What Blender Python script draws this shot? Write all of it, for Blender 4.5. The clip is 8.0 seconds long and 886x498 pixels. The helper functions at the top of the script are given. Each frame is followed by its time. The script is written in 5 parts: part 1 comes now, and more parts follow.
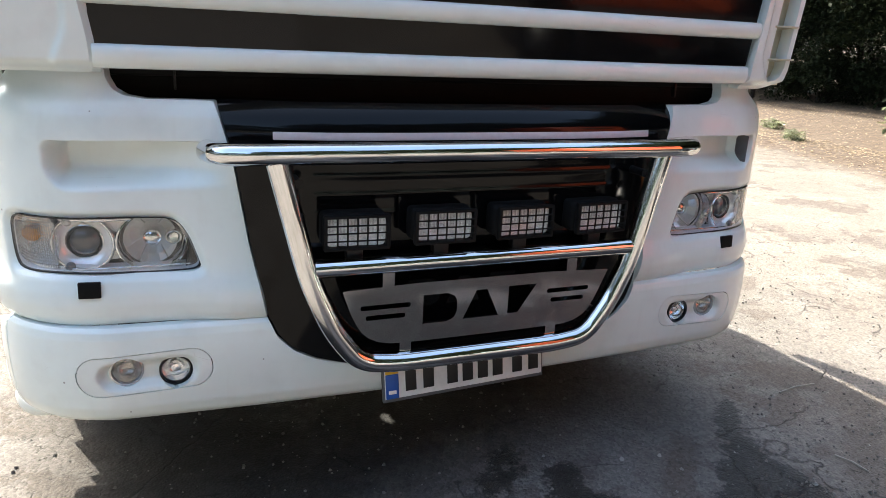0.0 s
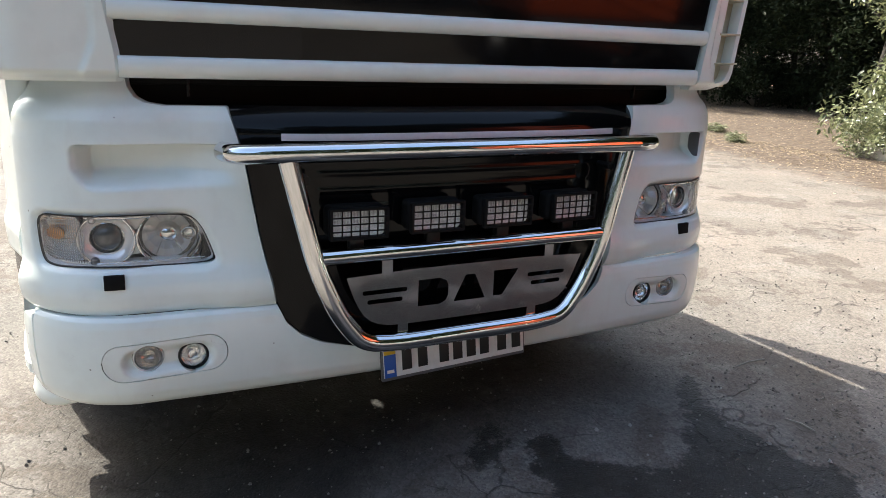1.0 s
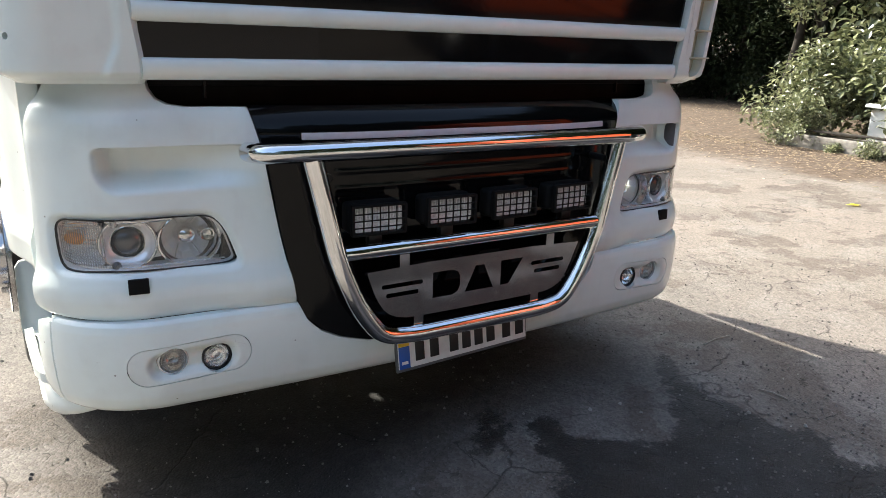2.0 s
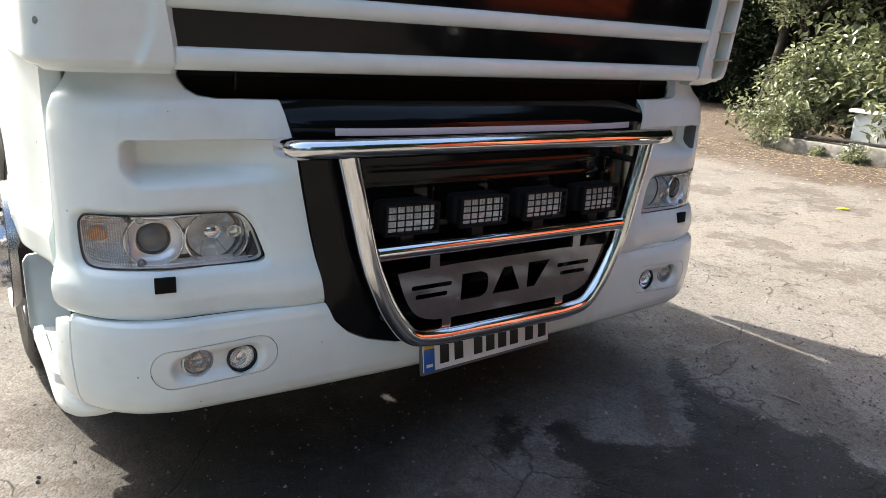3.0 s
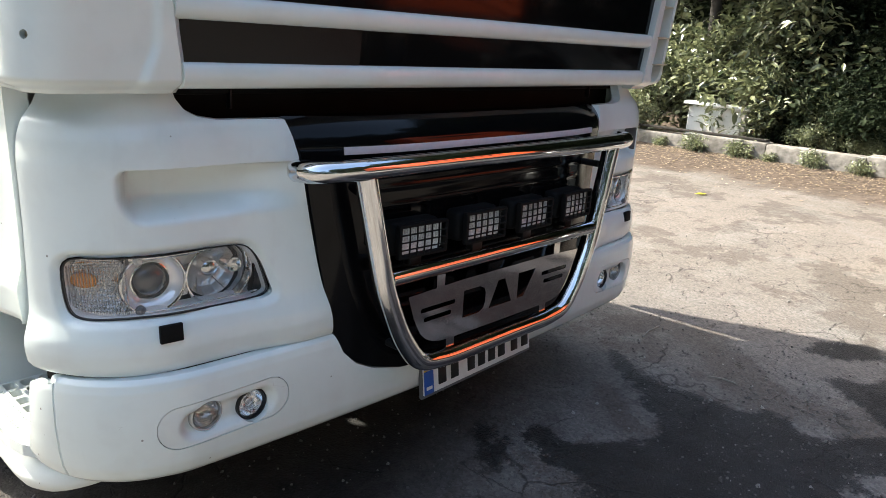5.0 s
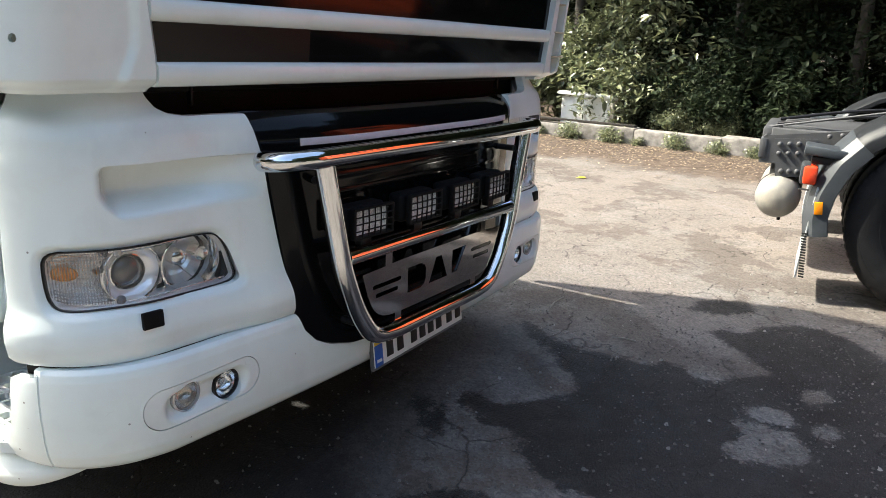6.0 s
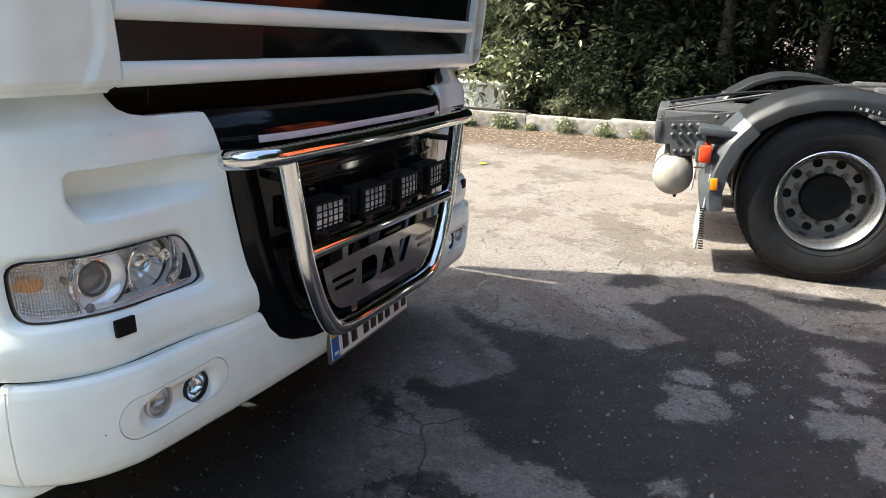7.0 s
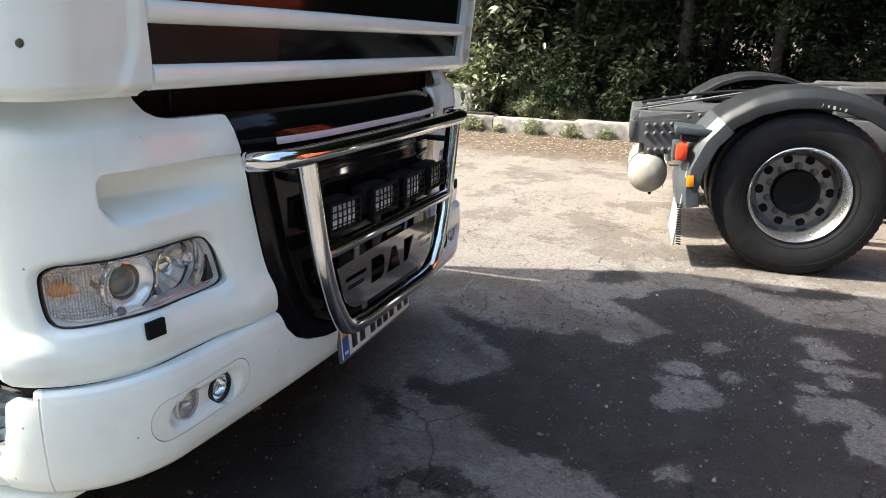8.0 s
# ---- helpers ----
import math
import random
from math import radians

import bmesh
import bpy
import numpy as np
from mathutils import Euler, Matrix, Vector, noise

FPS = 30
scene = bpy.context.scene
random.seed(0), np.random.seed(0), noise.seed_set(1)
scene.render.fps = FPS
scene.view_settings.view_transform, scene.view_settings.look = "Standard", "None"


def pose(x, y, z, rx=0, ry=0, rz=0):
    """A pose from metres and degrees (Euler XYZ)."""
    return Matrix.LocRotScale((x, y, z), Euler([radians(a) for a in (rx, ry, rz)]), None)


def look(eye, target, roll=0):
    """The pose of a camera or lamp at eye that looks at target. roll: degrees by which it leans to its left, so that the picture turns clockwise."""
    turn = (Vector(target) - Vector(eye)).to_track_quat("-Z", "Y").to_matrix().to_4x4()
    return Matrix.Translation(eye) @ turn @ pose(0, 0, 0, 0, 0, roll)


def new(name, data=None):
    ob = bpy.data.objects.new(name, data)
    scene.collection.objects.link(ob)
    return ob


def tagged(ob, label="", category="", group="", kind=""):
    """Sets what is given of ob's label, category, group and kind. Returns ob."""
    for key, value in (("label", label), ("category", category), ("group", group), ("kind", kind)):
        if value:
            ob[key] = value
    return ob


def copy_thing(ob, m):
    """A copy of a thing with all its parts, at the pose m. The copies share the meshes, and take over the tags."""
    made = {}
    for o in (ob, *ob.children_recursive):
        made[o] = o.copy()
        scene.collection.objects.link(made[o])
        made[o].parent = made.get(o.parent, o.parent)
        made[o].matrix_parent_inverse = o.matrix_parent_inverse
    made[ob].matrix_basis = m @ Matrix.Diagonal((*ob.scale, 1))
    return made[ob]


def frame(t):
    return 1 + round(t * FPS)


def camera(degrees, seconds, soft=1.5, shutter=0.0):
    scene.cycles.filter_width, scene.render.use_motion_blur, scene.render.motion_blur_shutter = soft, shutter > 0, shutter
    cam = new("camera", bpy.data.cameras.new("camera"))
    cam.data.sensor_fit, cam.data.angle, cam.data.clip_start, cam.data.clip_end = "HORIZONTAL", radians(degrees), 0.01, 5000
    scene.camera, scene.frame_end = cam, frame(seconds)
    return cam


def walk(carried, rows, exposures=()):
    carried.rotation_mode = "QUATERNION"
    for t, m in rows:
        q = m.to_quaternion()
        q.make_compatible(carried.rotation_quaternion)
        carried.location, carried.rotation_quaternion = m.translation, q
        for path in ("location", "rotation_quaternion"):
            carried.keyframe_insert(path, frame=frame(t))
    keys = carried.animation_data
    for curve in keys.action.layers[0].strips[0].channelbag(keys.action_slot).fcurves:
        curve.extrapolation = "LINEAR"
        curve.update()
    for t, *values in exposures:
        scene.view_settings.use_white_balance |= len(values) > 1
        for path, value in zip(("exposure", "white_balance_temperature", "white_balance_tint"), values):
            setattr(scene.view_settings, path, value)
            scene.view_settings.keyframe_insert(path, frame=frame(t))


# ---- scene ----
cam = camera(62.2, 8.0, soft=0.5)
METRES, EYE, TILT, LEAN, TURN = 1.9555, 1.455, 0.0, 0.0, -22.7
START_X, START_Y = -0.879, -1.947  # the first eye, from the middle of the lorry's front
ROWS = [
    (0.0, 0.0, 0.0, 0.0, 0.73, -17.02, -2.39),
    (0.5, -0.0198, -0.0399, -0.0028, -1.0, -16.07, -2.83),
    (1.0, -0.0598, -0.1133, -0.0032, -3.22, -16.06, -1.81),
    (2.5, -0.252, -0.1216, 0.0002, -10.99, -16.39, -2.12),
    (3.0, -0.2818, -0.0892, -0.0032, -10.91, -16.61, -2.84),
    (3.5, -0.3214, -0.0206, 0.0005, -13.22, -16.66, -1.58),
    (4.0, -0.3662, 0.0211, 0.0072, -15.64, -16.77, -2.8),
    (5.5, -0.5768, 0.0137, 0.0039, -29.22, -16.25, -2.14),
    (6.0, -0.6386, -0.0114, 0.0032, -33.77, -16.21, -2.17),
    (6.5, -0.6804, -0.0096, 0.0098, -36.08, -16.04, -2.78),
    (7.0, -0.7407, 0.0308, 0.0084, -42.91, -16.76, -1.72),
    (7.5, -0.7984, 0.0516, 0.0085, -46.11, -16.35, -2.02),
    (8.0, -0.8162, 0.0704, 0.0047, -46.22, -16.43, -1.46),
]
walk(cam, [(t, pose(START_X, START_Y, EYE, TILT, LEAN, TURN) @ pose(METRES * x, METRES * y, METRES * z, 90 + pitch, roll, yaw)) for t, x, y, z, yaw, pitch, roll in ROWS],
     [(0.0, 2.24, 6520, 4), (0.6, 1.96, 6480, 4), (1.0, 1.83, 6450, 4), (5.5, 1.79, 6450, 4), (7.0, 1.95, 6450, 4), (8.0, 2.01, 6450, 4)])

# ---- world, sun, exposure ----
SUN_AZ, SUN_EL = 22.0, 45.0  # degrees: towards -x from +y, and above the ground
world = bpy.data.worlds.new("sky")
scene.world = world
world.use_nodes = True
wn = world.node_tree.nodes
sky = wn.new("ShaderNodeTexSky")
sky.sky_type = "NISHITA"
sky.sun_disc = False
sky.sun_elevation = radians(SUN_EL)
sky.sun_rotation = radians(-SUN_AZ)
sky.air_density, sky.dust_density, sky.ozone_density = 1.0, 3.3, 0.0
wn["Background"].inputs["Strength"].default_value = 0.15
world.node_tree.links.new(sky.outputs[0], wn["Background"].inputs["Color"])

sun_data = bpy.data.lights.new("sun", "SUN")
sun_data.energy, sun_data.angle, sun_data.color = 4.2, radians(0.55), (1.0, 0.92, 0.82)
sun = new("sun", sun_data)
SUN_DIR = Vector((-math.sin(radians(SUN_AZ)) * math.cos(radians(SUN_EL)),
                  math.cos(radians(SUN_AZ)) * math.cos(radians(SUN_EL)), math.sin(radians(SUN_EL))))
sun.matrix_world = look(SUN_DIR * 30, (0, 0, 0))


# ---- materials ----
def material(name, colour=(0.8, 0.8, 0.8), rough=0.5, metal=0.0, coat=0.0, grain=0.0, grain_scale=40.0,
             bump=0.0, bump_scale=120.0, spec=0.5, stain=0.0, stain_scale=3.0, stain_colour=(0.1, 0.08, 0.06), rough_var=0.0):
    """A surface with colour varying at two scales, stains and fine relief."""
    m = bpy.data.materials.new(name)
    m.use_nodes = True
    n, l = m.node_tree.nodes, m.node_tree.links
    b = n["Principled BSDF"]
    b.inputs["Roughness"].default_value, b.inputs["Metallic"].default_value = rough, metal
    b.inputs["Coat Weight"].default_value, b.inputs["Coat Roughness"].default_value = coat, 0.04
    b.inputs["Specular IOR Level"].default_value = spec
    co = n.new("ShaderNodeTexCoord")
    base = n.new("ShaderNodeRGB")
    base.outputs[0].default_value = (*colour, 1)
    out = base.outputs[0]
    if grain:
        t = n.new("ShaderNodeTexNoise")
        t.inputs["Scale"].default_value, t.inputs["Detail"].default_value = grain_scale, 6
        l.new(co.outputs["Object"], t.inputs["Vector"])
        r = n.new("ShaderNodeMapRange")
        r.inputs["From Min"].default_value, r.inputs["From Max"].default_value = 0.3, 0.7
        r.inputs["To Min"].default_value, r.inputs["To Max"].default_value = 1 - grain, 1 + grain
        l.new(t.outputs["Fac"], r.inputs["Value"])
        mul = n.new("ShaderNodeMix")
        mul.data_type, mul.blend_type = "RGBA", "MULTIPLY"
        mul.inputs[0].default_value = 1
        l.new(out, mul.inputs[6])
        l.new(r.outputs[0], mul.inputs[7])
        out = mul.outputs[2]
    if stain:
        t = n.new("ShaderNodeTexNoise")
        t.inputs["Scale"].default_value, t.inputs["Detail"].default_value, t.inputs["Roughness"].default_value = stain_scale, 8, 0.65
        l.new(co.outputs["Object"], t.inputs["Vector"])
        r = n.new("ShaderNodeMapRange")
        r.inputs["From Min"].default_value, r.inputs["From Max"].default_value = 0.52, 0.75
        r.inputs["To Min"].default_value, r.inputs["To Max"].default_value = 0, stain
        l.new(t.outputs["Fac"], r.inputs["Value"])
        mix = n.new("ShaderNodeMix")
        mix.data_type = "RGBA"
        l.new(r.outputs[0], mix.inputs[0])
        l.new(out, mix.inputs[6])
        mix.inputs[7].default_value = (*stain_colour, 1)
        out = mix.outputs[2]
        if rough_var:
            rr_ = n.new("ShaderNodeMapRange")
            rr_.inputs["To Min"].default_value, rr_.inputs["To Max"].default_value = rough, rough + rough_var
            l.new(t.outputs["Fac"], rr_.inputs["Value"])
            l.new(rr_.outputs[0], b.inputs["Roughness"])
    l.new(out, b.inputs["Base Color"])
    if bump:
        t = n.new("ShaderNodeTexNoise")
        t.inputs["Scale"].default_value, t.inputs["Detail"].default_value = bump_scale, 5
        l.new(co.outputs["Object"], t.inputs["Vector"])
        bn = n.new("ShaderNodeBump")
        bn.inputs["Strength"].default_value, bn.inputs["Distance"].default_value = bump, 0.01
        l.new(t.outputs["Fac"], bn.inputs["Height"])
        l.new(bn.outputs[0], b.inputs["Normal"])
    return m


def clear_cover(name, tint=(0.96, 0.97, 0.97), rough=0.02, haze=0.0, haze_colour=(0.8, 0.8, 0.78)):
    """A thin clear moulding: see-through, with a gloss that grows towards grazing angles."""
    m = bpy.data.materials.new(name)
    m.use_nodes = True
    n, l = m.node_tree.nodes, m.node_tree.links
    n.remove(n["Principled BSDF"])
    tr, gl, mx, fr = n.new("ShaderNodeBsdfTransparent"), n.new("ShaderNodeBsdfGlossy"), n.new("ShaderNodeMixShader"), n.new("ShaderNodeLayerWeight")
    tr.inputs[0].default_value = (*tint, 1)
    gl.inputs["Roughness"].default_value = rough
    pw, ad = n.new("ShaderNodeMath"), n.new("ShaderNodeMath")
    pw.operation, ad.operation = "POWER", "MULTIPLY_ADD"
    fr.inputs["Blend"].default_value = 0.5
    pw.inputs[1].default_value, ad.inputs[1].default_value, ad.inputs[2].default_value = 4.5, 0.9, 0.045
    l.new(fr.outputs["Facing"], pw.inputs[0])
    l.new(pw.outputs[0], ad.inputs[0])
    l.new(ad.outputs[0], mx.inputs[0])
    l.new(tr.outputs[0], mx.inputs[1])
    l.new(gl.outputs[0], mx.inputs[2])
    out = mx.outputs[0]
    if haze:
        df, hz = n.new("ShaderNodeBsdfDiffuse"), n.new("ShaderNodeMixShader")
        df.inputs[0].default_value = (*haze_colour, 1)
        hz.inputs[0].default_value = haze
        l.new(out, hz.inputs[1])
        l.new(df.outputs[0], hz.inputs[2])
        out = hz.outputs[0]
    l.new(out, n["Material Output"].inputs[0])
    return m


WHITE = material("white_paint", (0.735, 0.80, 0.775), 0.30, coat=0.75, grain=0.02, grain_scale=6, stain=0.08, stain_scale=2.2,
                 stain_colour=(0.62, 0.58, 0.50), rough_var=0.12)


def weather(m, strength=1.0, chip_scale=26.0):
    """Chips, fine scratches and road dirt over a painted surface, each with a shape of its own."""
    n, l = m.node_tree.nodes, m.node_tree.links
    b = n["Principled BSDF"]
    out = b.inputs["Base Color"].links[0].from_socket
    co = n.new("ShaderNodeTexCoord")

    def tex(kind, scale, squash=(1, 1, 1), detail=3):
        t = n.new(kind)
        t.inputs["Scale"].default_value = scale
        if kind == "ShaderNodeTexNoise":
            t.inputs["Detail"].default_value = detail
        mp = n.new("ShaderNodeMapping")
        mp.inputs["Scale"].default_value = squash
        l.new(co.outputs["Object"], mp.inputs[0])
        l.new(mp.outputs[0], t.inputs["Vector"])
        return t

    def ranged(v, a, b_, c, d):
        r = n.new("ShaderNodeMapRange")
        for k, x in zip(("From Min", "From Max", "To Min", "To Max"), (a, b_, c, d)):
            r.inputs[k].default_value = x
        l.new(v, r.inputs["Value"])
        return r.outputs[0]

    def times(a, c):
        x = n.new("ShaderNodeMath")
        x.operation = "MULTIPLY"
        l.new(a, x.inputs[0])
        l.new(c, x.inputs[1])
        return x.outputs[0]

    def lay(fac, colour):
        nonlocal out
        x = n.new("ShaderNodeMix")
        x.data_type = "RGBA"
        l.new(fac, x.inputs[0])
        l.new(out, x.inputs[6])
        x.inputs[7].default_value = (*colour, 1)
        out = x.outputs[2]

    # chips: small dots, only in some cells
    v = tex("ShaderNodeTexVoronoi", chip_scale)
    sep = n.new("ShaderNodeSeparateColor")
    l.new(v.outputs["Color"], sep.inputs[0])
    lay(times(ranged(v.outputs["Distance"], 0.055, 0.085, 0.75 * strength, 0), ranged(sep.outputs[0], 0.945, 0.95, 0, 1)), (0.10, 0.085, 0.07))
    # scratches: long thin lines along x
    w = tex("ShaderNodeTexVoronoi", 9, (0.5, 1.2, 3.0))
    w.feature = "DISTANCE_TO_EDGE"
    lay(times(ranged(w.outputs["Distance"], 0.0, 0.004, 0.5 * strength, 0), ranged(tex("ShaderNodeTexNoise", 4.5).outputs["Fac"], 0.66, 0.70, 0, 1)), (0.30, 0.28, 0.25))
    # a veil of road dirt in blotches, and runs down the panel
    lay(ranged(tex("ShaderNodeTexNoise", 11, detail=9).outputs["Fac"], 0.52, 0.80, 0, 0.17 * strength), (0.44, 0.43, 0.40))
    lay(ranged(tex("ShaderNodeTexNoise", 30, (1, 1, 0.09), 5).outputs["Fac"], 0.58, 0.80, 0, 0.07 * strength), (0.40, 0.37, 0.32))
    l.new(out, b.inputs["Base Color"])


weather(WHITE)
WHITE_WORN = material("worn_white_plastic", (0.71, 0.75, 0.72), 0.38, coat=0.25, grain=0.04, grain_scale=9, stain=0.3, stain_scale=5,
                      stain_colour=(0.50, 0.47, 0.42), bump=0.05, bump_scale=300)
weather(WHITE_WORN, 1.3, 34.0)
# the white riser's shade is put into a greyer base colour; stains on top
RISER_SHADED = material("shaded_white_plastic", (0.62, 0.65, 0.63), 0.45, grain=0.05, grain_scale=9, stain=0.35, stain_scale=5, stain_colour=(0.30, 0.29, 0.27), bump=0.05, bump_scale=250)
BEIGE = material("aged_plastic", (0.50, 0.46, 0.34), 0.5, grain=0.1, grain_scale=12, stain=0.4, stain_colour=(0.3, 0.24, 0.15))
GLOSS_BLACK = material("gloss_black_paint", (0.003, 0.003, 0.0035), 0.08, spec=0.2, grain=0.1, grain_scale=30)
MATT_FILM = material("matt_dark_film", (0.006, 0.006, 0.0065), 0.24, spec=0.26, grain=0.1, grain_scale=8)
SATIN_BLACK = material("black_plastic", (0.009, 0.009, 0.010), 0.38, spec=0.3, grain=0.15, grain_scale=60, bump=0.06, bump_scale=500)
# for black parts, and as painted shade in gaps, recesses and holes
DARK_VOID = material("black_parts_and_gap_shade", (0.006, 0.006, 0.006), 0.7, spec=0.15, grain=0.3, grain_scale=15)
CHROME = material("polished_stainless", (0.74, 0.74, 0.74), 0.05, metal=1, grain=0.02, grain_scale=50)
BRUSHED = material("brushed_stainless", (0.62, 0.61, 0.60), 0.035, metal=1, grain=0.06, grain_scale=25, stain=0.25, stain_scale=12,
                   stain_colour=(0.5, 0.48, 0.46), rough_var=0.05, bump=0.02, bump_scale=14)
SILVER = material("reflector_silver", (0.88, 0.88, 0.89), 0.14, metal=0.75)
HEAD_SILVER = material("headlamp_ring_silver", (0.90, 0.90, 0.91), 0.14, metal=0.38)
SILVER_DULL = material("dull_reflector", (0.62, 0.62, 0.62), 0.26, metal=0.6, grain=0.2, grain_scale=60, bump=0.35, bump_scale=90)
DISC_STEEL = material("dusty_wheel_disc", (0.24, 0.236, 0.23), 0.40, metal=0.7, grain=0.12, grain_scale=14, stain=0.5, stain_scale=9, stain_colour=(0.10, 0.09, 0.085))
LENS_DARK = material("projector_glass", (0.035, 0.042, 0.05), 0.03, coat=1.0)
MIRROR = material("faceted_reflector", (0.94, 0.94, 0.94), 0.09, metal=0.78, bump=0.12, bump_scale=26)
LAMP_MIRROR = material("dusty_lamp_reflector", (0.95, 0.95, 0.95), 0.22, metal=0.12, grain=0.25, grain_scale=60, bump=0.25, bump_scale=70)
FACET_MIRROR = material("facetted_headlamp_bowl", (0.95, 0.95, 0.95), 0.10, metal=0.55)
FLUTE_MIRROR = material("pillowed_reflector", (0.90, 0.89, 0.88), 0.13, metal=0.75)
SILVER_WARM = material("satin_reflector_frame", (0.90, 0.885, 0.87), 0.22, metal=0.35)
ORANGE_BULB = material("amber_bulb", (0.86, 0.30, 0.02), 0.2)
AMBER = material("amber_lens", (0.85, 0.26, 0.01), 0.2, grain=0.08, grain_scale=90)
RED_LENS = material("red_lens", (0.72, 0.06, 0.02), 0.18, grain=0.12, grain_scale=90)
CLEAR = clear_cover("clear_lens")
LENS_CLEAR = clear_cover("fluted_glass", (0.97, 0.97, 0.97), 0.05, 0.03)
FLUTE_GLASS = clear_cover("moulded_flutes", (0.74, 0.74, 0.74), 0.06, 0.06)
FOG_OLD = clear_cover("aged_fog_lens", (0.78, 0.75, 0.71), 0.10, 0.22, (0.34, 0.32, 0.30))
HEADLAMP_LENS = clear_cover("headlamp_lens", (0.98, 0.98, 0.98), 0.02, 0.02)
PINK = material("pale_sticker", (0.62, 0.55, 0.55), 0.4, grain=0.05, grain_scale=80)
PLATE_WHITE = material("plate_white", (0.75, 0.75, 0.73), 0.35, grain=0.04, grain_scale=60, stain=0.2, stain_scale=14, stain_colour=(0.4, 0.38, 0.34))
PLATE_BLUE = material("plate_blue", (0.02, 0.10, 0.42), 0.35)
PLATE_YELLOW = material("plate_yellow", (0.75, 0.5, 0.04), 0.35)
GREY_FRAME = material("grey_plate_holder", (0.10, 0.10, 0.105), 0.4, grain=0.1)
INK = material("black_bars", (0.012, 0.012, 0.012), 0.45)
RUBBER = material("tyre_rubber", (0.011, 0.011, 0.0118), 0.55, spec=0.25, grain=0.25, grain_scale=18, stain=0.5, stain_scale=9, stain_colour=(0.019, 0.018, 0.018), bump=0.15, bump_scale=160)
RIM_STEEL = material("silver_wheel_paint", (0.50, 0.50, 0.505), 0.26, metal=0.95, grain=0.04, grain_scale=9, stain=0.18, stain_scale=5, stain_colour=(0.36, 0.35, 0.33))
NUT_STEEL = material("dusty_nut_steel", (0.13, 0.12, 0.112), 0.42, metal=0.7, grain=0.2, stain=0.5, stain_colour=(0.12, 0.09, 0.07))
GREY_PLASTIC = material("grey_mudguard_plastic", (0.036, 0.042, 0.047), 0.40, grain=0.12, grain_scale=7, stain=0.45, stain_scale=6, stain_colour=(0.085, 0.091, 0.096), rough_var=0.2, bump=0.05, bump_scale=250)
DARK_PLASTIC = material("dark_mudguard_plastic", (0.011, 0.0125, 0.014), 0.40, spec=0.3, grain=0.12, grain_scale=7, stain=0.35, stain_scale=5, stain_colour=(0.032, 0.035, 0.038), rough_var=0.2, bump=0.05, bump_scale=250)
CHASSIS = material("dusty_chassis_paint", (0.050, 0.052, 0.055), 0.55, grain=0.15, grain_scale=10, stain=0.5, stain_scale=7, stain_colour=(0.125, 0.12, 0.11), bump=0.08, bump_scale=200)
TANK_WHITE = material("chalky_white_paint", (0.20, 0.19, 0.168), 0.55, grain=0.08, grain_scale=8, stain=0.35, stain_scale=7, stain_colour=(0.42, 0.37, 0.28), bump=0.1, bump_scale=60)
ORANGE = material("orange_cab_paint", (0.38, 0.06, 0.02), 0.3, coat=0.5, grain=0.05, grain_scale=5)
GLASS_DARK = material("dark_glazing", (0.02, 0.025, 0.03), 0.04, coat=0.5)
GREASE = material("greasy_steel", (0.045, 0.045, 0.046), 0.7, spec=0.2, grain=0.3, grain_scale=12, stain=0.6, stain_colour=(0.03, 0.028, 0.025))
CONCRETE = material("whitewashed_concrete", (0.21, 0.195, 0.175), 0.85, grain=0.4, grain_scale=11, stain=0.9, stain_scale=4.2, stain_colour=(0.12, 0.108, 0.09), bump=0.5, bump_scale=30)
BOX_WHITE = material("weathered_white_sheet", (0.72, 0.72, 0.69), 0.6, grain=0.1, grain_scale=5, stain=0.5, stain_scale=4, stain_colour=(0.36, 0.35, 0.31))
BARK = material("bark", (0.024, 0.020, 0.016), 0.9, grain=0.35, grain_scale=12, bump=0.8, bump_scale=25)


def leaf_material(name, low, high, rough=0.45, spec=0.5):
    m = bpy.data.materials.new(name)
    m.use_nodes = True
    n, l = m.node_tree.nodes, m.node_tree.links
    b = n["Principled BSDF"]
    b.inputs["Roughness"].default_value, b.inputs["Specular IOR Level"].default_value = rough, spec
    g = n.new("ShaderNodeNewGeometry")
    ramp = n.new("ShaderNodeValToRGB")
    ramp.color_ramp.elements[0].color, ramp.color_ramp.elements[1].color = (*low, 1), (*high, 1)
    l.new(g.outputs["Random Per Island"], ramp.inputs[0])
    l.new(ramp.outputs[0], b.inputs["Base Color"])
    tl, mx = n.new("ShaderNodeBsdfTranslucent"), n.new("ShaderNodeMixShader")
    l.new(ramp.outputs[0], tl.inputs[0])
    mx.inputs[0].default_value = 0.3
    l.new(b.outputs[0], mx.inputs[1])
    l.new(tl.outputs[0], mx.inputs[2])
    l.new(mx.outputs[0], n["Material Output"].inputs[0])
    return m


# the wood's deep shade is put into this darker leaf green
LEAF_SHADED = leaf_material("shaded_leaves", (0.009, 0.016, 0.009), (0.036, 0.048, 0.024), 0.55, 0.12)
# sunlight on the foliage is put into this paler leaf green
LEAF_SUNLIT = leaf_material("sunlit_leaves", (0.032, 0.046, 0.021), (0.29, 0.31, 0.165), 0.28, 0.8)
DRY_LEAF = leaf_material("fallen_leaves", (0.09, 0.062, 0.045), (0.46, 0.37, 0.26), 0.75)


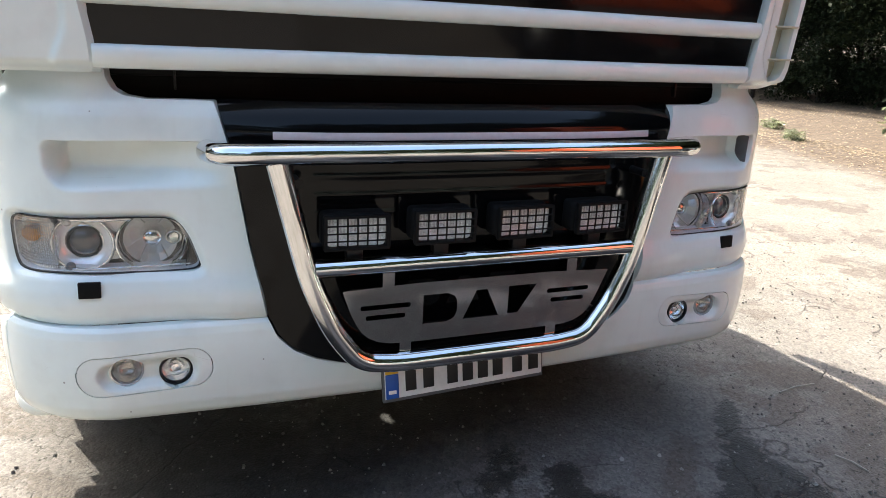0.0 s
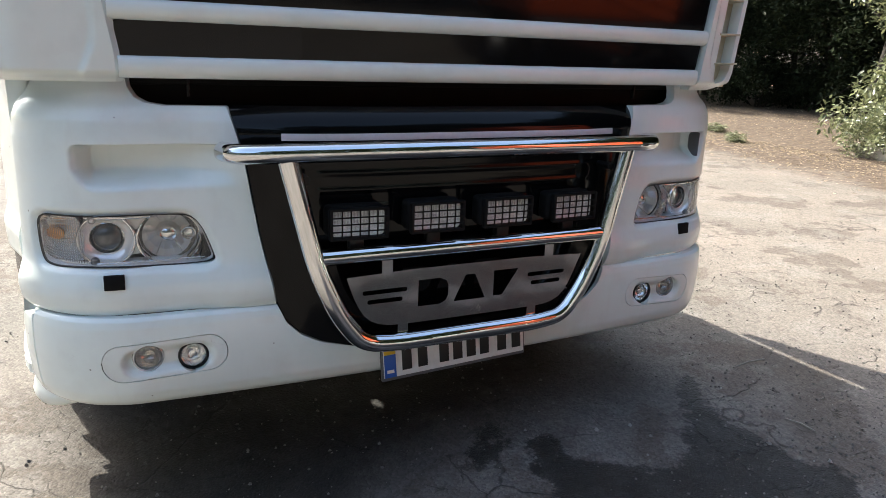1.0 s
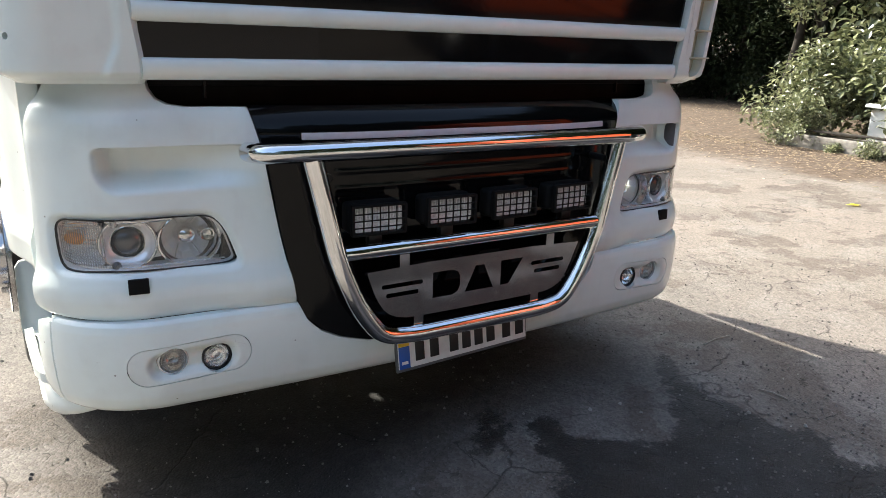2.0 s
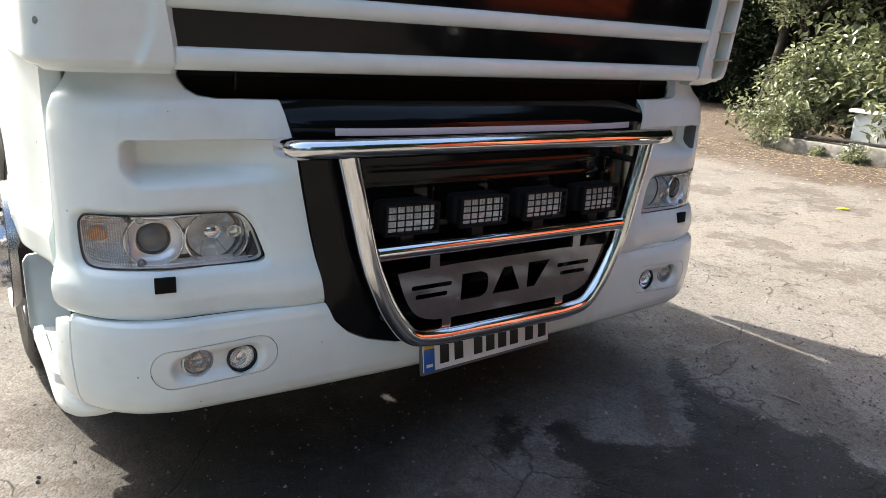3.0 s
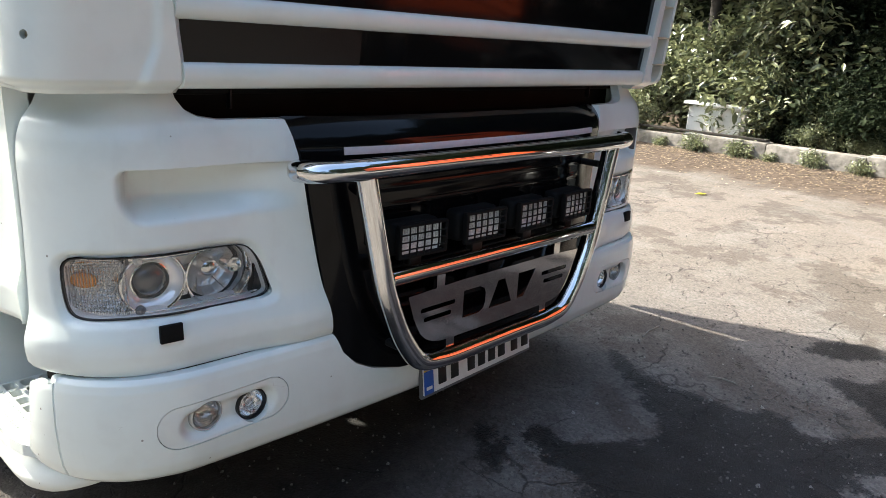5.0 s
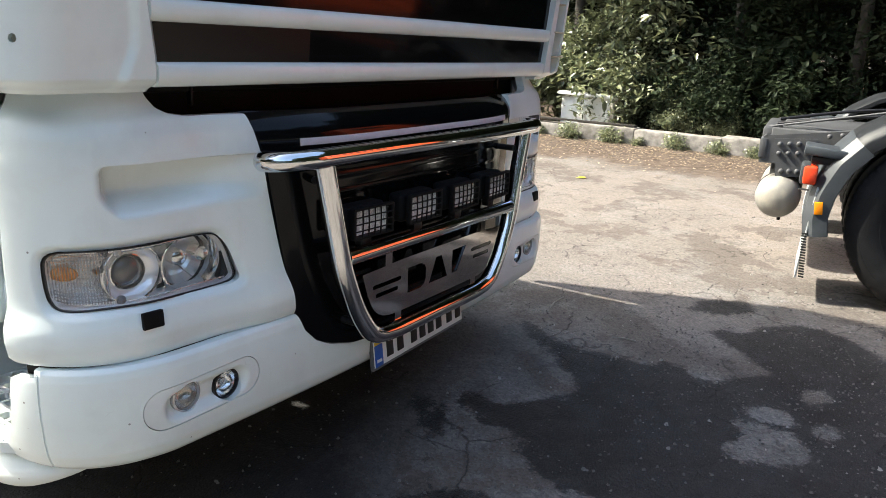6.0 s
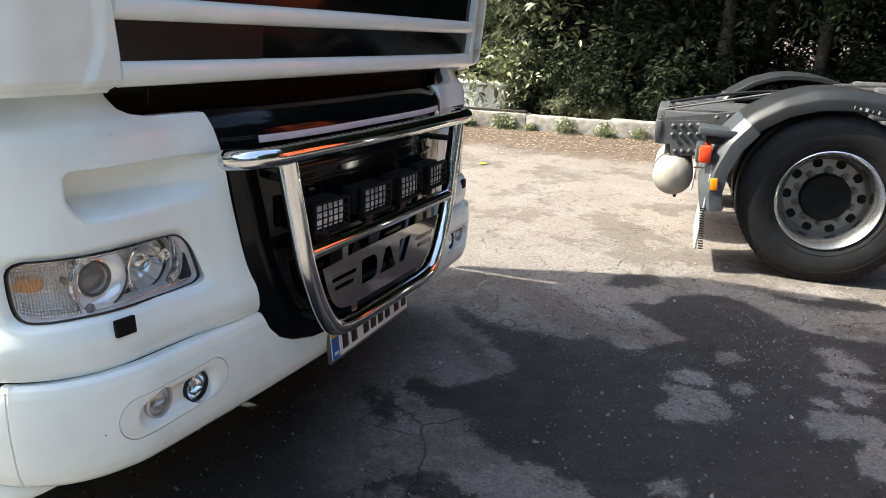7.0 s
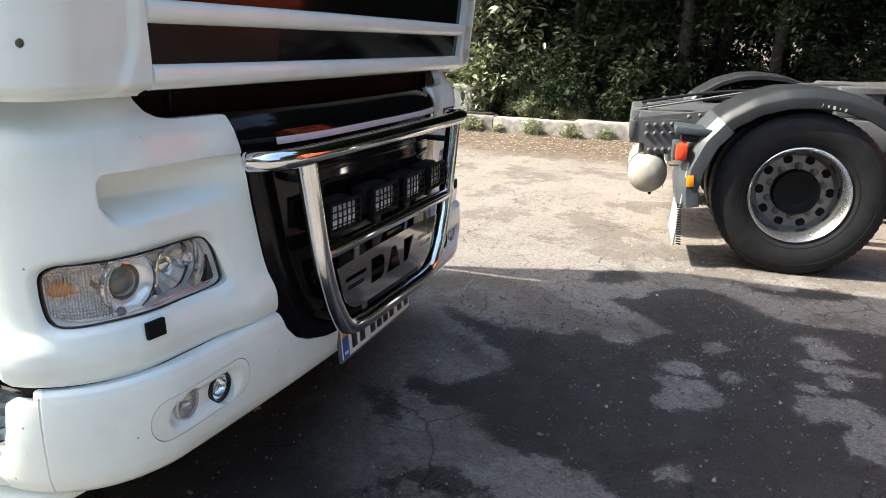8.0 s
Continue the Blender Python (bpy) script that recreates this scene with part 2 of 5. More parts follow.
# ---- mesh helpers ----
def mesh_object(name, verts, faces, mat, parent=None, label="", smooth=True):
    me = bpy.data.meshes.new(name)
    me.from_pydata([tuple(v) for v in verts], [], faces)
    me.materials.append(mat)
    if smooth:
        me.polygons.foreach_set("use_smooth", [True] * len(me.polygons))
    me.update()
    ob = new(name, me)
    if parent:
        ob.parent = parent
    if label:
        tagged(ob, label)
    return ob


def part(name, bm, mat, parent, label="", smooth=True):
    me = bpy.data.meshes.new(name)
    bm.to_mesh(me)
    bm.free()
    me.materials.append(mat)
    if smooth:
        me.polygons.foreach_set("use_smooth", [True] * len(me.polygons))
        me.set_sharp_from_angle(angle=radians(35))
    ob = new(name, me)
    if parent:
        ob.parent = parent
    if label:
        tagged(ob, label)
    return ob


def block(name, loc, size, mat, parent, bevel=0.005, rot=(0, 0, 0), label="", seg=2):
    """A bevelled block, given by its middle and its full size."""
    bm = bmesh.new()
    bmesh.ops.create_cube(bm, size=1, matrix=pose(*loc, *rot) @ Matrix.Diagonal((*size, 1)))
    if bevel:
        bmesh.ops.bevel(bm, geom=bm.edges[:], offset=bevel, segments=seg, affect="EDGES", profile=0.5)
    return part(name, bm, mat, parent, label)


def spun(name, profile, m, mat, parent, n=40, label=""):
    """A turned body: profile of (radius, height) along the axis z of the pose m."""
    verts, faces = [], []
    for r, h in profile:
        for k in range(n):
            a = 2 * math.pi * k / n
            verts.append(m @ Vector((r * math.cos(a), r * math.sin(a), h)))
    for i in range(len(profile) - 1):
        for k in range(n):
            j = (k + 1) % n
            faces.append((i * n + k, i * n + j, (i + 1) * n + j, (i + 1) * n + k))
    if profile[0][0] <= 0.03:
        faces.append(tuple(range(n))[::-1])
    if profile[-1][0] <= 0.03:
        faces.append(tuple((len(profile) - 1) * n + k for k in range(n)))
    ob = mesh_object(name, verts, faces, mat, parent, label)
    ob.data.set_sharp_from_angle(angle=radians(38))
    return ob


def rounded_path(points, radius, steps=8):
    """A polyline with its corners rounded."""
    out = [Vector(points[0])]
    for a, b, c in zip(points, points[1:], points[2:]):
        a, b, c = Vector(a), Vector(b), Vector(c)
        d = min(radius, (a - b).length * 0.45, (c - b).length * 0.45)
        p, q = b + (a - b).normalized() * d, b + (c - b).normalized() * d
        for k in range(steps + 1):
            t = k / steps
            out.append(p * (1 - t) ** 2 + b * 2 * t * (1 - t) + q * t * t)
    out.append(Vector(points[-1]))
    return out


def pipe(name, path, radius, mat, parent, n=20, label="", radii=None):
    """A round tube along a path of points, closed at its ends."""
    path = [Vector(p) for p in path]
    verts, faces = [], []
    up = Vector((0.013, 0.37, 0.93)).normalized()
    for i, p in enumerate(path):
        d = (path[min(i + 1, len(path) - 1)] - path[max(i - 1, 0)]).normalized()
        side = d.cross(up)
        if side.length < 0.05:
            side = d.cross(Vector((1, 0, 0)))
        side.normalize()
        u = side.cross(d)
        r = radii[i] if radii else radius
        for k in range(n):
            a = 2 * math.pi * k / n
            verts.append(p + (side * math.cos(a) + u * math.sin(a)) * r)
    for i in range(len(path) - 1):
        for k in range(n):
            j = (k + 1) % n
            faces.append((i * n + k, i * n + j, (i + 1) * n + j, (i + 1) * n + k))
    faces.append(tuple(range(n))[::-1])
    faces.append(tuple((len(path) - 1) * n + k for k in range(n)))
    ob = mesh_object(name, verts, faces, mat, parent, label)
    ob.data.set_sharp_from_angle(angle=radians(50))
    return ob


def outline(points, rounds=3):
    """A closed outline with its corners cut round."""
    p = np.array(points, float)
    for _ in range(rounds):
        q = np.roll(p, -1, 0)
        p = np.stack([p * 0.75 + q * 0.25, p * 0.25 + q * 0.75], 1).reshape(-1, 2)
    return p


def inside_distance(p):
    """The signed distance to an outline: negative within."""
    p = np.asarray(p, float)

    def f(s, z):
        q = np.stack([np.ravel(s), np.ravel(z)], 1)
        best, wind = np.full(len(q), 9.0), np.zeros(len(q), bool)
        for a, b in zip(p, np.roll(p, -1, 0)):
            e = b - a
            w = q - a
            t = np.clip((w @ e) / max(e @ e, 1e-12), 0, 1)
            best = np.minimum(best, np.hypot(w[:, 0] - t * e[0], w[:, 1] - t * e[1]))
            c = (a[1] <= q[:, 1]) != (b[1] <= q[:, 1])
            if abs(e[1]) > 1e-12:
                wind ^= c & (q[:, 0] < a[0] + (q[:, 1] - a[1]) * e[0] / e[1])
        return np.where(wind, -best, best).reshape(np.shape(s))
    return f


def slot(cx, cz, w, h, r, deg=0.0):
    """The signed distance to a rounded rectangle."""
    c, n = math.cos(radians(deg)), math.sin(radians(deg))

    def f(s, z):
        u, v = (s - cx) * c + (z - cz) * n, -(s - cx) * n + (z - cz) * c
        a, b = np.abs(u) - w / 2 + r, np.abs(v) - h / 2 + r
        return np.hypot(np.maximum(a, 0), np.maximum(b, 0)) + np.minimum(np.maximum(a, b), 0) - r
    return f


def cut(outer, *holes):
    def f(s, z):
        d = outer(s, z)
        for h in holes:
            d = np.maximum(d, -h(s, z))
        return d
    return f


def sheet(name, s, z, keep, place, mat, parent, rim=(0, 0.02, 0), flip=False, label="", rim_out=None):
    """A moulded sheet over the plan (s, z), trimmed to the region where keep is negative, put in place by place(s, z), with its edges turned back by rim."""
    S, Z = np.meshgrid(np.asarray(s, float), np.asarray(z, float), indexing="ij")
    h = max(np.diff(s).max(), np.diff(z).max())
    for _ in range(3):
        f = keep(S, Z)
        near = (np.abs(f) < 0.78 * h)
        a, b = S[near], Z[near]
        e = 2e-4
        gs, gz = (keep(a + e, b) - keep(a - e, b)) / (2 * e), (keep(a, b + e) - keep(a, b - e)) / (2 * e)
        g2 = np.maximum(gs * gs + gz * gz, 0.25)
        S[near] -= f[near] * gs / g2
        Z[near] -= f[near] * gz / g2
    f = keep(S, Z)
    ns, nz = S.shape
    mid = keep((S[1:, 1:] + S[:-1, 1:] + S[1:, :-1] + S[:-1, :-1]) / 4, (Z[1:, 1:] + Z[:-1, 1:] + Z[1:, :-1] + Z[:-1, :-1]) / 4)
    ok = f < 0.12 * h
    good = (mid < -0.05 * h) & ok[1:, 1:] & ok[:-1, 1:] & ok[1:, :-1] & ok[:-1, :-1]
    P = place(S, Z).reshape(-1, 3)
    faces, once = [], {}
    for i, j in zip(*np.nonzero(good)):
        q = (i * nz + j, (i + 1) * nz + j, (i + 1) * nz + j + 1, i * nz + j + 1)
        if flip:
            q = q[::-1]
        faces.append(q)
        for u, v in zip(q, q[1:] + q[:1]):
            if once.pop((v, u), None) is None:
                once[(u, v)] = 1
    used = sorted({k for q in faces for k in q})
    at = {k: i for i, k in enumerate(used)}
    verts = [P[k] for k in used]
    faces = [tuple(int(at[k]) for k in q) for q in faces]
    if any(rim):
        edge = {}
        r = np.array(rim, float)
        for u, v in once:
            for k in (u, v):
                if k not in edge:
                    edge[k] = len(verts)
                    verts += [P[k], P[k] + r]
            faces.append((edge[v], edge[u], edge[u] + 1, edge[v] + 1))
    return mesh_object(name, verts, faces, mat, parent, label)


def steps(a, b, h):
    return np.linspace(a, b, max(2, int(round((b - a) / h)) + 1))


# ---- the white lorry ----
lorry = tagged(new("truck"), "white lorry with black grille and polished bull bar on asphalt", "truck")
lorry.matrix_world = pose(0, 0, 0, 0, 0.5, 0)
CORNER, TURN_AT = 0.30, 0.98
FLANK = TURN_AT + CORNER * math.pi / 2


def wrap(s, z, base, inset, side):
    """A place on the body: across the front, round the corner and back along the flank; inset goes into the body."""
    a = np.clip((s - TURN_AT) / CORNER, 0, math.pi / 2)
    x = np.where(s < TURN_AT, s, TURN_AT + CORNER * np.sin(a)) - np.sin(a) * inset
    y = base + np.where(s < TURN_AT, 0, CORNER * (1 - np.cos(a))) + np.maximum(0, s - FLANK) + np.cos(a) * inset
    return np.stack([side * x, y, z + 0 * s], -1)


def along(x):
    """The way round the body at which it is x from the middle."""
    return x if x < TURN_AT else TURN_AT + CORNER * math.asin(min(1, (x - TURN_AT) / CORNER))


def ease(t):
    t = np.clip(t, 0, 1)
    return t * t * (3 - 2 * t)


CP_Z = [0.655, 0.666, 0.684, 0.72, 0.75, 0.785, 0.80, 0.83, 1.0, 1.15, 1.20, 1.235, 1.265, 1.30, 1.345]
CP_D = [0.012, 0.000, -0.010, -0.016, -0.014, -0.002, 0.003, 0.006, 0.010, 0.010, 0.016, 0.030, 0.058, 0.078, 0.085]


def smooth_table(z, d, reach):
    """A table of depths over heights, softened over the given reach."""
    zz = np.linspace(z[0], z[-1], 500)
    k = max(1, int(reach / (zz[1] - zz[0])))
    w = np.hanning(2 * k + 3)[1:-1]
    dd = np.interp(zz, z, d)
    return zz, np.convolve(np.pad(dd, len(w) // 2, mode="edge"), w / w.sum(), "valid")


CP_Z, CP_D = smooth_table(CP_Z, CP_D, 0.014)


def corner_face(side):
    def f(s, z):
        d = np.interp(z, CP_Z, CP_D)
        t = (1.140 - z) / 0.135
        floor = ease(t / 0.05) * (1 - ease((t - 0.52) / 0.42))
        ends = np.clip((s - 0.675) / 0.36, 0, 1) ** 0.85 * (1 - ease((s + 2.2 * np.maximum(0, 1.075 - z) ** 1.4 + 3.0 * np.maximum(0, z - 1.118) ** 1.4 - 1.106) / 0.024))
        lip = 0.013 * ease(1 - LAMP_EDGE(s, z) / 0.020) ** 1.5
        return wrap(s, z, 0.004 - front_bow(s, z), d + 0.085 * floor * ends + lip, side)
    return f


def front_bow(s, z):
    """How far the face comes forward towards the grille."""
    return 0.045 * np.maximum(0, 1 - s * s) * (0.35 + 0.65 * ease((1.10 - z) / 0.40)) + 0.024 * ease((0.86 - s) / 0.2)


LAMP = outline([(1.273, 0.945), (1.160, 0.945), (1.000, 0.947), (0.880, 0.945), (0.826, 0.940), (0.795, 0.905), (0.774, 0.845),
                (0.760, 0.797), (0.850, 0.795), (1.000, 0.801), (1.120, 0.803), (1.225, 0.799), (1.262, 0.812), (1.274, 0.870)], 2)
LAMP_EDGE = inside_distance(LAMP)
PANEL_EDGE = [(0.716, 1.240), (0.692, 1.150), (0.676, 1.080), (0.645, 0.876), (0.604, 0.664)]


def corner_panel(side):
    keep = cut(inside_distance(PANEL_EDGE + [(1.080, 0.664), (1.200, 0.668), (1.300, 0.673), (1.344, 0.678), (1.358, 0.690), (1.358, 0.92), (1.360, 1.335), (0.968, 1.335), (0.964, 1.288), (0.950, 1.262),
                                             (0.925, 1.248), (0.880, 1.2405)]),
               inside_distance(LAMP))
    z = np.concatenate([np.linspace(0.655, 0.70, 12), steps(0.704, 1.13, 0.006), np.linspace(1.132, 1.15, 10), steps(1.155, 1.345, 0.006)])
    panel = sheet("corner_panel", steps(0.57, 1.372, 0.006), z, keep, corner_face(side), WHITE, lorry, (-side * 0.012, 0.03, 0), side < 0)
    block("towing_plug", (side * (1.036 if side < 0 else 1.020), -0.004, 0.765), (0.053, 0.012, 0.042), DARK_VOID, panel, 0.002, (-4, 0, side * 6.5), "black square plug")
    if side > 0:
        # plate whose dark grey stands for the shade inside the air intake
        block("intake", (side * 1.085, 0.078, 1.088), (0.004, 0.080, 0.092), GREY_FRAME, panel, 0.001, (0, 0, 0), "air intake, its inner shade drawn as a dark plate")
    return panel


for side in (-1, 1):
    corner_panel(side)


# headlamps
def lamp_band(name, rings, side, mat, parent):
    """A band that follows the headlamp's edge: rings of (way in from the edge, depth into the body)."""
    p = outline(LAMP, 1)
    t = np.roll(p, -1, 0) - np.roll(p, 1, 0)
    nrm = np.stack([-t[:, 1], t[:, 0]], 1) / np.hypot(t[:, 0], t[:, 1])[:, None]
    n_, verts, faces = len(p), [], []
    for inward, deep in rings:
        q = p + nrm * inward
        verts += list(wrap(q[:, 0], q[:, 1], LAMP_BASE, deep + 0 * q[:, 0], side))
    for r in range(len(rings) - 1):
        for k in range(n_):
            j = (k + 1) % n_
            faces.append((r * n_ + k, r * n_ + j, (r + 1) * n_ + j, (r + 1) * n_ + k))
    return mesh_object(name, verts, faces, mat, parent)


LAMP_BASE = 0.004 - 0.010


def headlamp(side):
    base = LAMP_BASE
    grid_s, grid_z = steps(0.745, 1.29, 0.006), steps(0.785, 0.955, 0.006)
    bowl_at, lens_at = (0.884, 0.868), (1.061, 0.873)  # along the body and up
    fluted = slot(1.203, 0.873, 0.156, 0.150, 0.045)
    lamp = sheet("headlamp", grid_s, grid_z, cut(LAMP_EDGE, slot(*bowl_at, 0.136, 0.136, 0.0679)), lambda s, z: wrap(s, z, base, 0.090 + 0 * s, side), SATIN_BLACK, lorry, (0, 0, 0), side < 0,
                 "clear headlamp with projector and reflector")
    cover = sheet("lens", steps(0.745, 1.29, 0.008), steps(0.785, 0.955, 0.008), LAMP_EDGE,
                  lambda s, z: wrap(s, z, base, 0.020 + 0 * s, side), HEADLAMP_LENS, lamp, (0, 0, 0), side < 0)
    cover.visible_shadow = False
    lamp_band("gasket", [(-0.001, 0.019), (0.0008, 0.0195), (0.0022, 0.0205), (0.0026, 0.025)], side, SATIN_BLACK, lamp)
    lamp_band("housing_wall", [(0.0024, 0.025), (0.0060, 0.045), (0.0120, 0.074)], side, HEAD_SILVER, lamp)
    sheet("end_panel", steps(0.75, 0.80, 0.005), grid_z, lambda s, z: np.maximum(LAMP_EDGE(s, z) + 0.004, s - 0.792 - 0.25 * np.maximum(0, 0.84 - z)),
          lambda s, z: wrap(s, z, base, 0.040 + 0 * s, side), SATIN_BLACK, lamp, (0, 0.02, 0), side < 0)
    # the bright plate round the round units; it leaves a dark end beside the main bowl and a dark strip below
    plate = inside_distance(outline([(1.268, 0.941), (1.00, 0.943), (0.89, 0.942), (0.846, 0.934), (0.808, 0.885), (0.812, 0.832), (0.90, 0.826), (1.00, 0.822), (1.08, 0.806), (1.235, 0.806), (1.268, 0.86)], 1))
    holed = cut(plate, slot(*lens_at, 0.146, 0.146, 0.0729), slot(*bowl_at, 0.170, 0.158, 0.0789), fluted)
    for lo, hi, low, high in ((0.76, bowl_at[0], 0.86, 1), (bowl_at[0], lens_at[0], 0, 1), (lens_at[0], 1.28, 0.87, 1), (lens_at[0], 1.28, 0, 0.87)):
        sheet("bezel", steps(lo, hi, 0.006), grid_z, lambda s, z: np.maximum(np.maximum(holed(s, z), np.abs(s - (lo + hi) / 2) - (hi - lo) / 2 - 0.0005), np.maximum(low - z, z - high)),
              lambda s, z: wrap(s, z, base, 0.066 + 0.012 * np.sin((z - 0.80) / 0.14 * math.pi), side), SILVER_WARM, lamp, (0, 0.02, 0), side < 0)

    def aim(x, z, y, yaw=0):
        return pose(side * x, y, z, 90, 0, 0) @ pose(0, 0, 0, 0, yaw * side, 0)
    # projector: a dark glass dome in a bright stepped barrel
    at = aim(1.043, lens_at[1], 0.076, 7)
    spun("projector_barrel", [(0.080, -0.010), (0.0785, 0.014), (0.0770, 0.024), (0.0735, 0.028), (0.0715, 0.028), (0.0700, 0.022)], at, CHROME, lamp, 64)
    spun("projector_bezel", [(0.0700, 0.022), (0.0690, 0.018), (0.0620, 0.008), (0.0520, 0.000), (0.0470, -0.002)], at, HEAD_SILVER, lamp, 64)
    spun("projector_ring", [(0.0470, -0.002), (0.0455, 0.004), (0.0430, 0.005), (0.0412, 0.001), (0.0405, -0.012)], at, CHROME, lamp, 56)
    spun("projector_lens", [(0.0412, -0.010), (0.039, -0.002), (0.033, 0.005), (0.020, 0.011), (0.010, 0.0132), (0.002, 0.0138)], at, LENS_DARK, lamp, 40)
    # main reflector: a drum that stands proud, its facetted bowl, the bulb's shield and the clear disc before it
    at = aim(bowl_at[0] - 0.003, bowl_at[1], 0.078, 3) @ Matrix.Diagonal((1.14, 1.05, 1, 1))
    spun("reflector_drum", [(0.0785, -0.012), (0.0780, 0.030), (0.0765, 0.037), (0.0735, 0.038), (0.0720, 0.033), (0.0715, 0.004)], at, CHROME, lamp, 64)
    bowl = spun("reflector_bowl", [(0.0718, 0.006), (0.0680, -0.018), (0.0520, -0.042), (0.0290, -0.060), (0.012, -0.066)], at, FACET_MIRROR, lamp, 14)
    bowl.data.polygons.foreach_set("use_smooth", [False] * len(bowl.data.polygons))
    spun("bulb_shield", [(0.019, -0.064), (0.0215, -0.030), (0.020, -0.014), (0.012, -0.008), (0.002, -0.007)], at, CHROME, lamp, 28)
    spun("side_light", [(0.020, -0.034), (0.019, 0.000), (0.0175, 0.004), (0.0150, 0.003), (0.010, -0.006), (0.002, -0.008)], at @ pose(-side * 0.048, 0.004, 0.002), CHROME, lamp, 28)
    for t in (62, 118, 242, 300):
        pipe("facet_edge", [at @ Vector((r * math.cos(radians(t)), r * math.sin(radians(t)), h)) for r, h in ((0.070, -0.004), (0.066, -0.016), (0.056, -0.034), (0.034, -0.055))], 0.0016, CHROME, lamp, 8)
    disc = spun("inner_lens", [(0.0725, 0.036), (0.066, 0.0375), (0.05, 0.039), (0.02, 0.0405), (0.002, 0.041)], at, CLEAR, lamp, 48)
    disc.visible_shadow = False

    # turn lamp at the outer end: a pillowed reflector, amber bulb, and flutes on its cover
    def pillows(s, z):
        p = np.abs(np.sin(s * math.pi / 0.0092)) + 0.4 * np.abs(np.sin(z * math.pi / 0.011 + 3 * s))
        return wrap(s, z, base, 0.078 - 0.034 * ((s - 1.203) / 0.078) ** 2 - 0.022 * ((z - 0.873) / 0.07) ** 2 - 0.0042 * p, side)
    sheet("turn_reflector", steps(1.095, 1.285, 0.0016), steps(0.79, 0.955, 0.0022), lambda s, z: np.maximum(fluted(s, z), LAMP_EDGE(s, z) + 0.007), pillows, FLUTE_MIRROR, lamp, (0, 0, 0), side < 0)
    c = wrap(np.array(1.238), np.array(0.884), base, np.array(0.048), side)
    turn = pose(*c, 90, 0, 0) @ pose(0, 0, 0, 0, 48 * side, 0)
    spun("amber_bulb", [(0.002, -0.020), (0.012, -0.017), (0.017, -0.008), (0.018, 0.000), (0.016, 0.006), (0.010, 0.011), (0.002, 0.013)], turn @ Matrix.Diagonal((1.8, 0.98, 0.8, 1)), ORANGE_BULB, lamp, 24, "amber bulb")
    for k in range(20):
        s = 1.124 + k * 0.0073
        hi, lo = 0.938 - 0.0008 * k, 0.812 + 0.0004 * k + 0.0012 * max(0, k - 14) ** 1.5
        pts = [wrap(np.array(s + 0.004 * u), np.array(lo + (hi - lo) * u), base, np.array(0.028), side) for u in np.linspace(0, 1, 6)]
        pipe("flute", pts, 0.0019, FLUTE_GLASS, lamp, 8).visible_shadow = False
    for k, z in enumerate((0.936, 0.929, 0.922, 0.842, 0.834, 0.826, 0.818)):
        pts = [wrap(np.array(s), np.array(z + (0.010 if z < 0.9 else 0) * max(0, (s - 1.20) / 0.06) ** 2), base, np.array(0.031), side) for s in np.linspace(1.125, 1.256, 12)]
        pipe("cross_flute", pts, 0.0017, FLUTE_GLASS, lamp, 6).visible_shadow = False
    for s, z, mt in ((1.098, 0.932, SILVER_DULL), (1.098, 0.813, GREY_FRAME)):
        c = wrap(np.array(s), np.array(z), base, np.array(0.044), side)
        spun("adjuster", [(0.012, 0), (0.012, 0.006), (0.008, 0.010), (0.006, 0.014), (0.002, 0.015)], Matrix.Translation(c) @ pose(0, 0, 0, 90), mt, lamp, 16)
    # fine toothed strip below, and the trims
    for k in range(30):
        s = 1.112 + 0.0049 * k
        c = wrap(np.array(s), np.array(0.811 + 0.00065 * max(0, k - 16) ** 1.3), base, np.array(0.036), side)
        block("tooth", c, (0.0030, 0.006, 0.009), HEAD_SILVER, lamp, 0.001, (0, 0, side * 40 * k / 30), "", 1)
    pts = [wrap(np.array(float(s)), np.array(0.8095), base, np.array(0.034), side) for s in np.linspace(0.79, 1.10, 14)]
    pipe("lower_trim", pts, 0.0022, CHROME, lamp, 8)
    pts = [wrap(np.array(float(s)), np.array(0.937), base, np.array(0.042), side) for s in np.linspace(0.93, 1.12, 14)]
    pipe("trim", pts, 0.005, CHROME, lamp, 8)
    return lamp


for side in (-1, 1):
    headlamp(side)

# ---- bumper ----
BP_Z = [0.372, 0.377, 0.387, 0.404, 0.435, 0.48, 0.54, 0.60, 0.635, 0.652, 0.660, 0.663]
BP_D = [0.10, 0.065, 0.036, 0.018, 0.006, 0.0, -0.004, -0.004, -0.002, 0.002, 0.006, 0.014]


def bumper_place(s, z):
    side = np.where(s < 0, -1.0, 1.0)
    a = np.abs(s)
    p = wrap(a, z, -0.075 + 0.046 * np.minimum(a, 1.07) ** 2 / 1.145, np.interp(z, BP_Z, BP_D), 1)
    p[..., 0] *= side
    return p


FOG_TILT = 3.0


FOG_AT = {-1: (0.919, 0.965, 0.843), 1: (0.890, 0.948, 0.826)}  # middle of the panel, outer and inner lamp


def fog_slot(side, grow=0.0):
    return slot(side * FOG_AT[side][0], 0.536, 0.335 + grow, 0.110 + grow, 0.053 + grow / 2, -side * FOG_TILT)


BLACK_EDGE = [(0.711, 1.243), (0.687, 1.150), (0.671, 1.080), (0.640, 0.876), (0.599, 0.668), (0.574, 0.610), (0.530, 0.566), (0.47, 0.535), (0.37, 0.507), (0.2, 0.492)]
black_keep = inside_distance(BLACK_EDGE + [(-x, z) for x, z in BLACK_EDGE[::-1]])


def black_outer(s, z):
    return black_keep(s, z) - 0.004


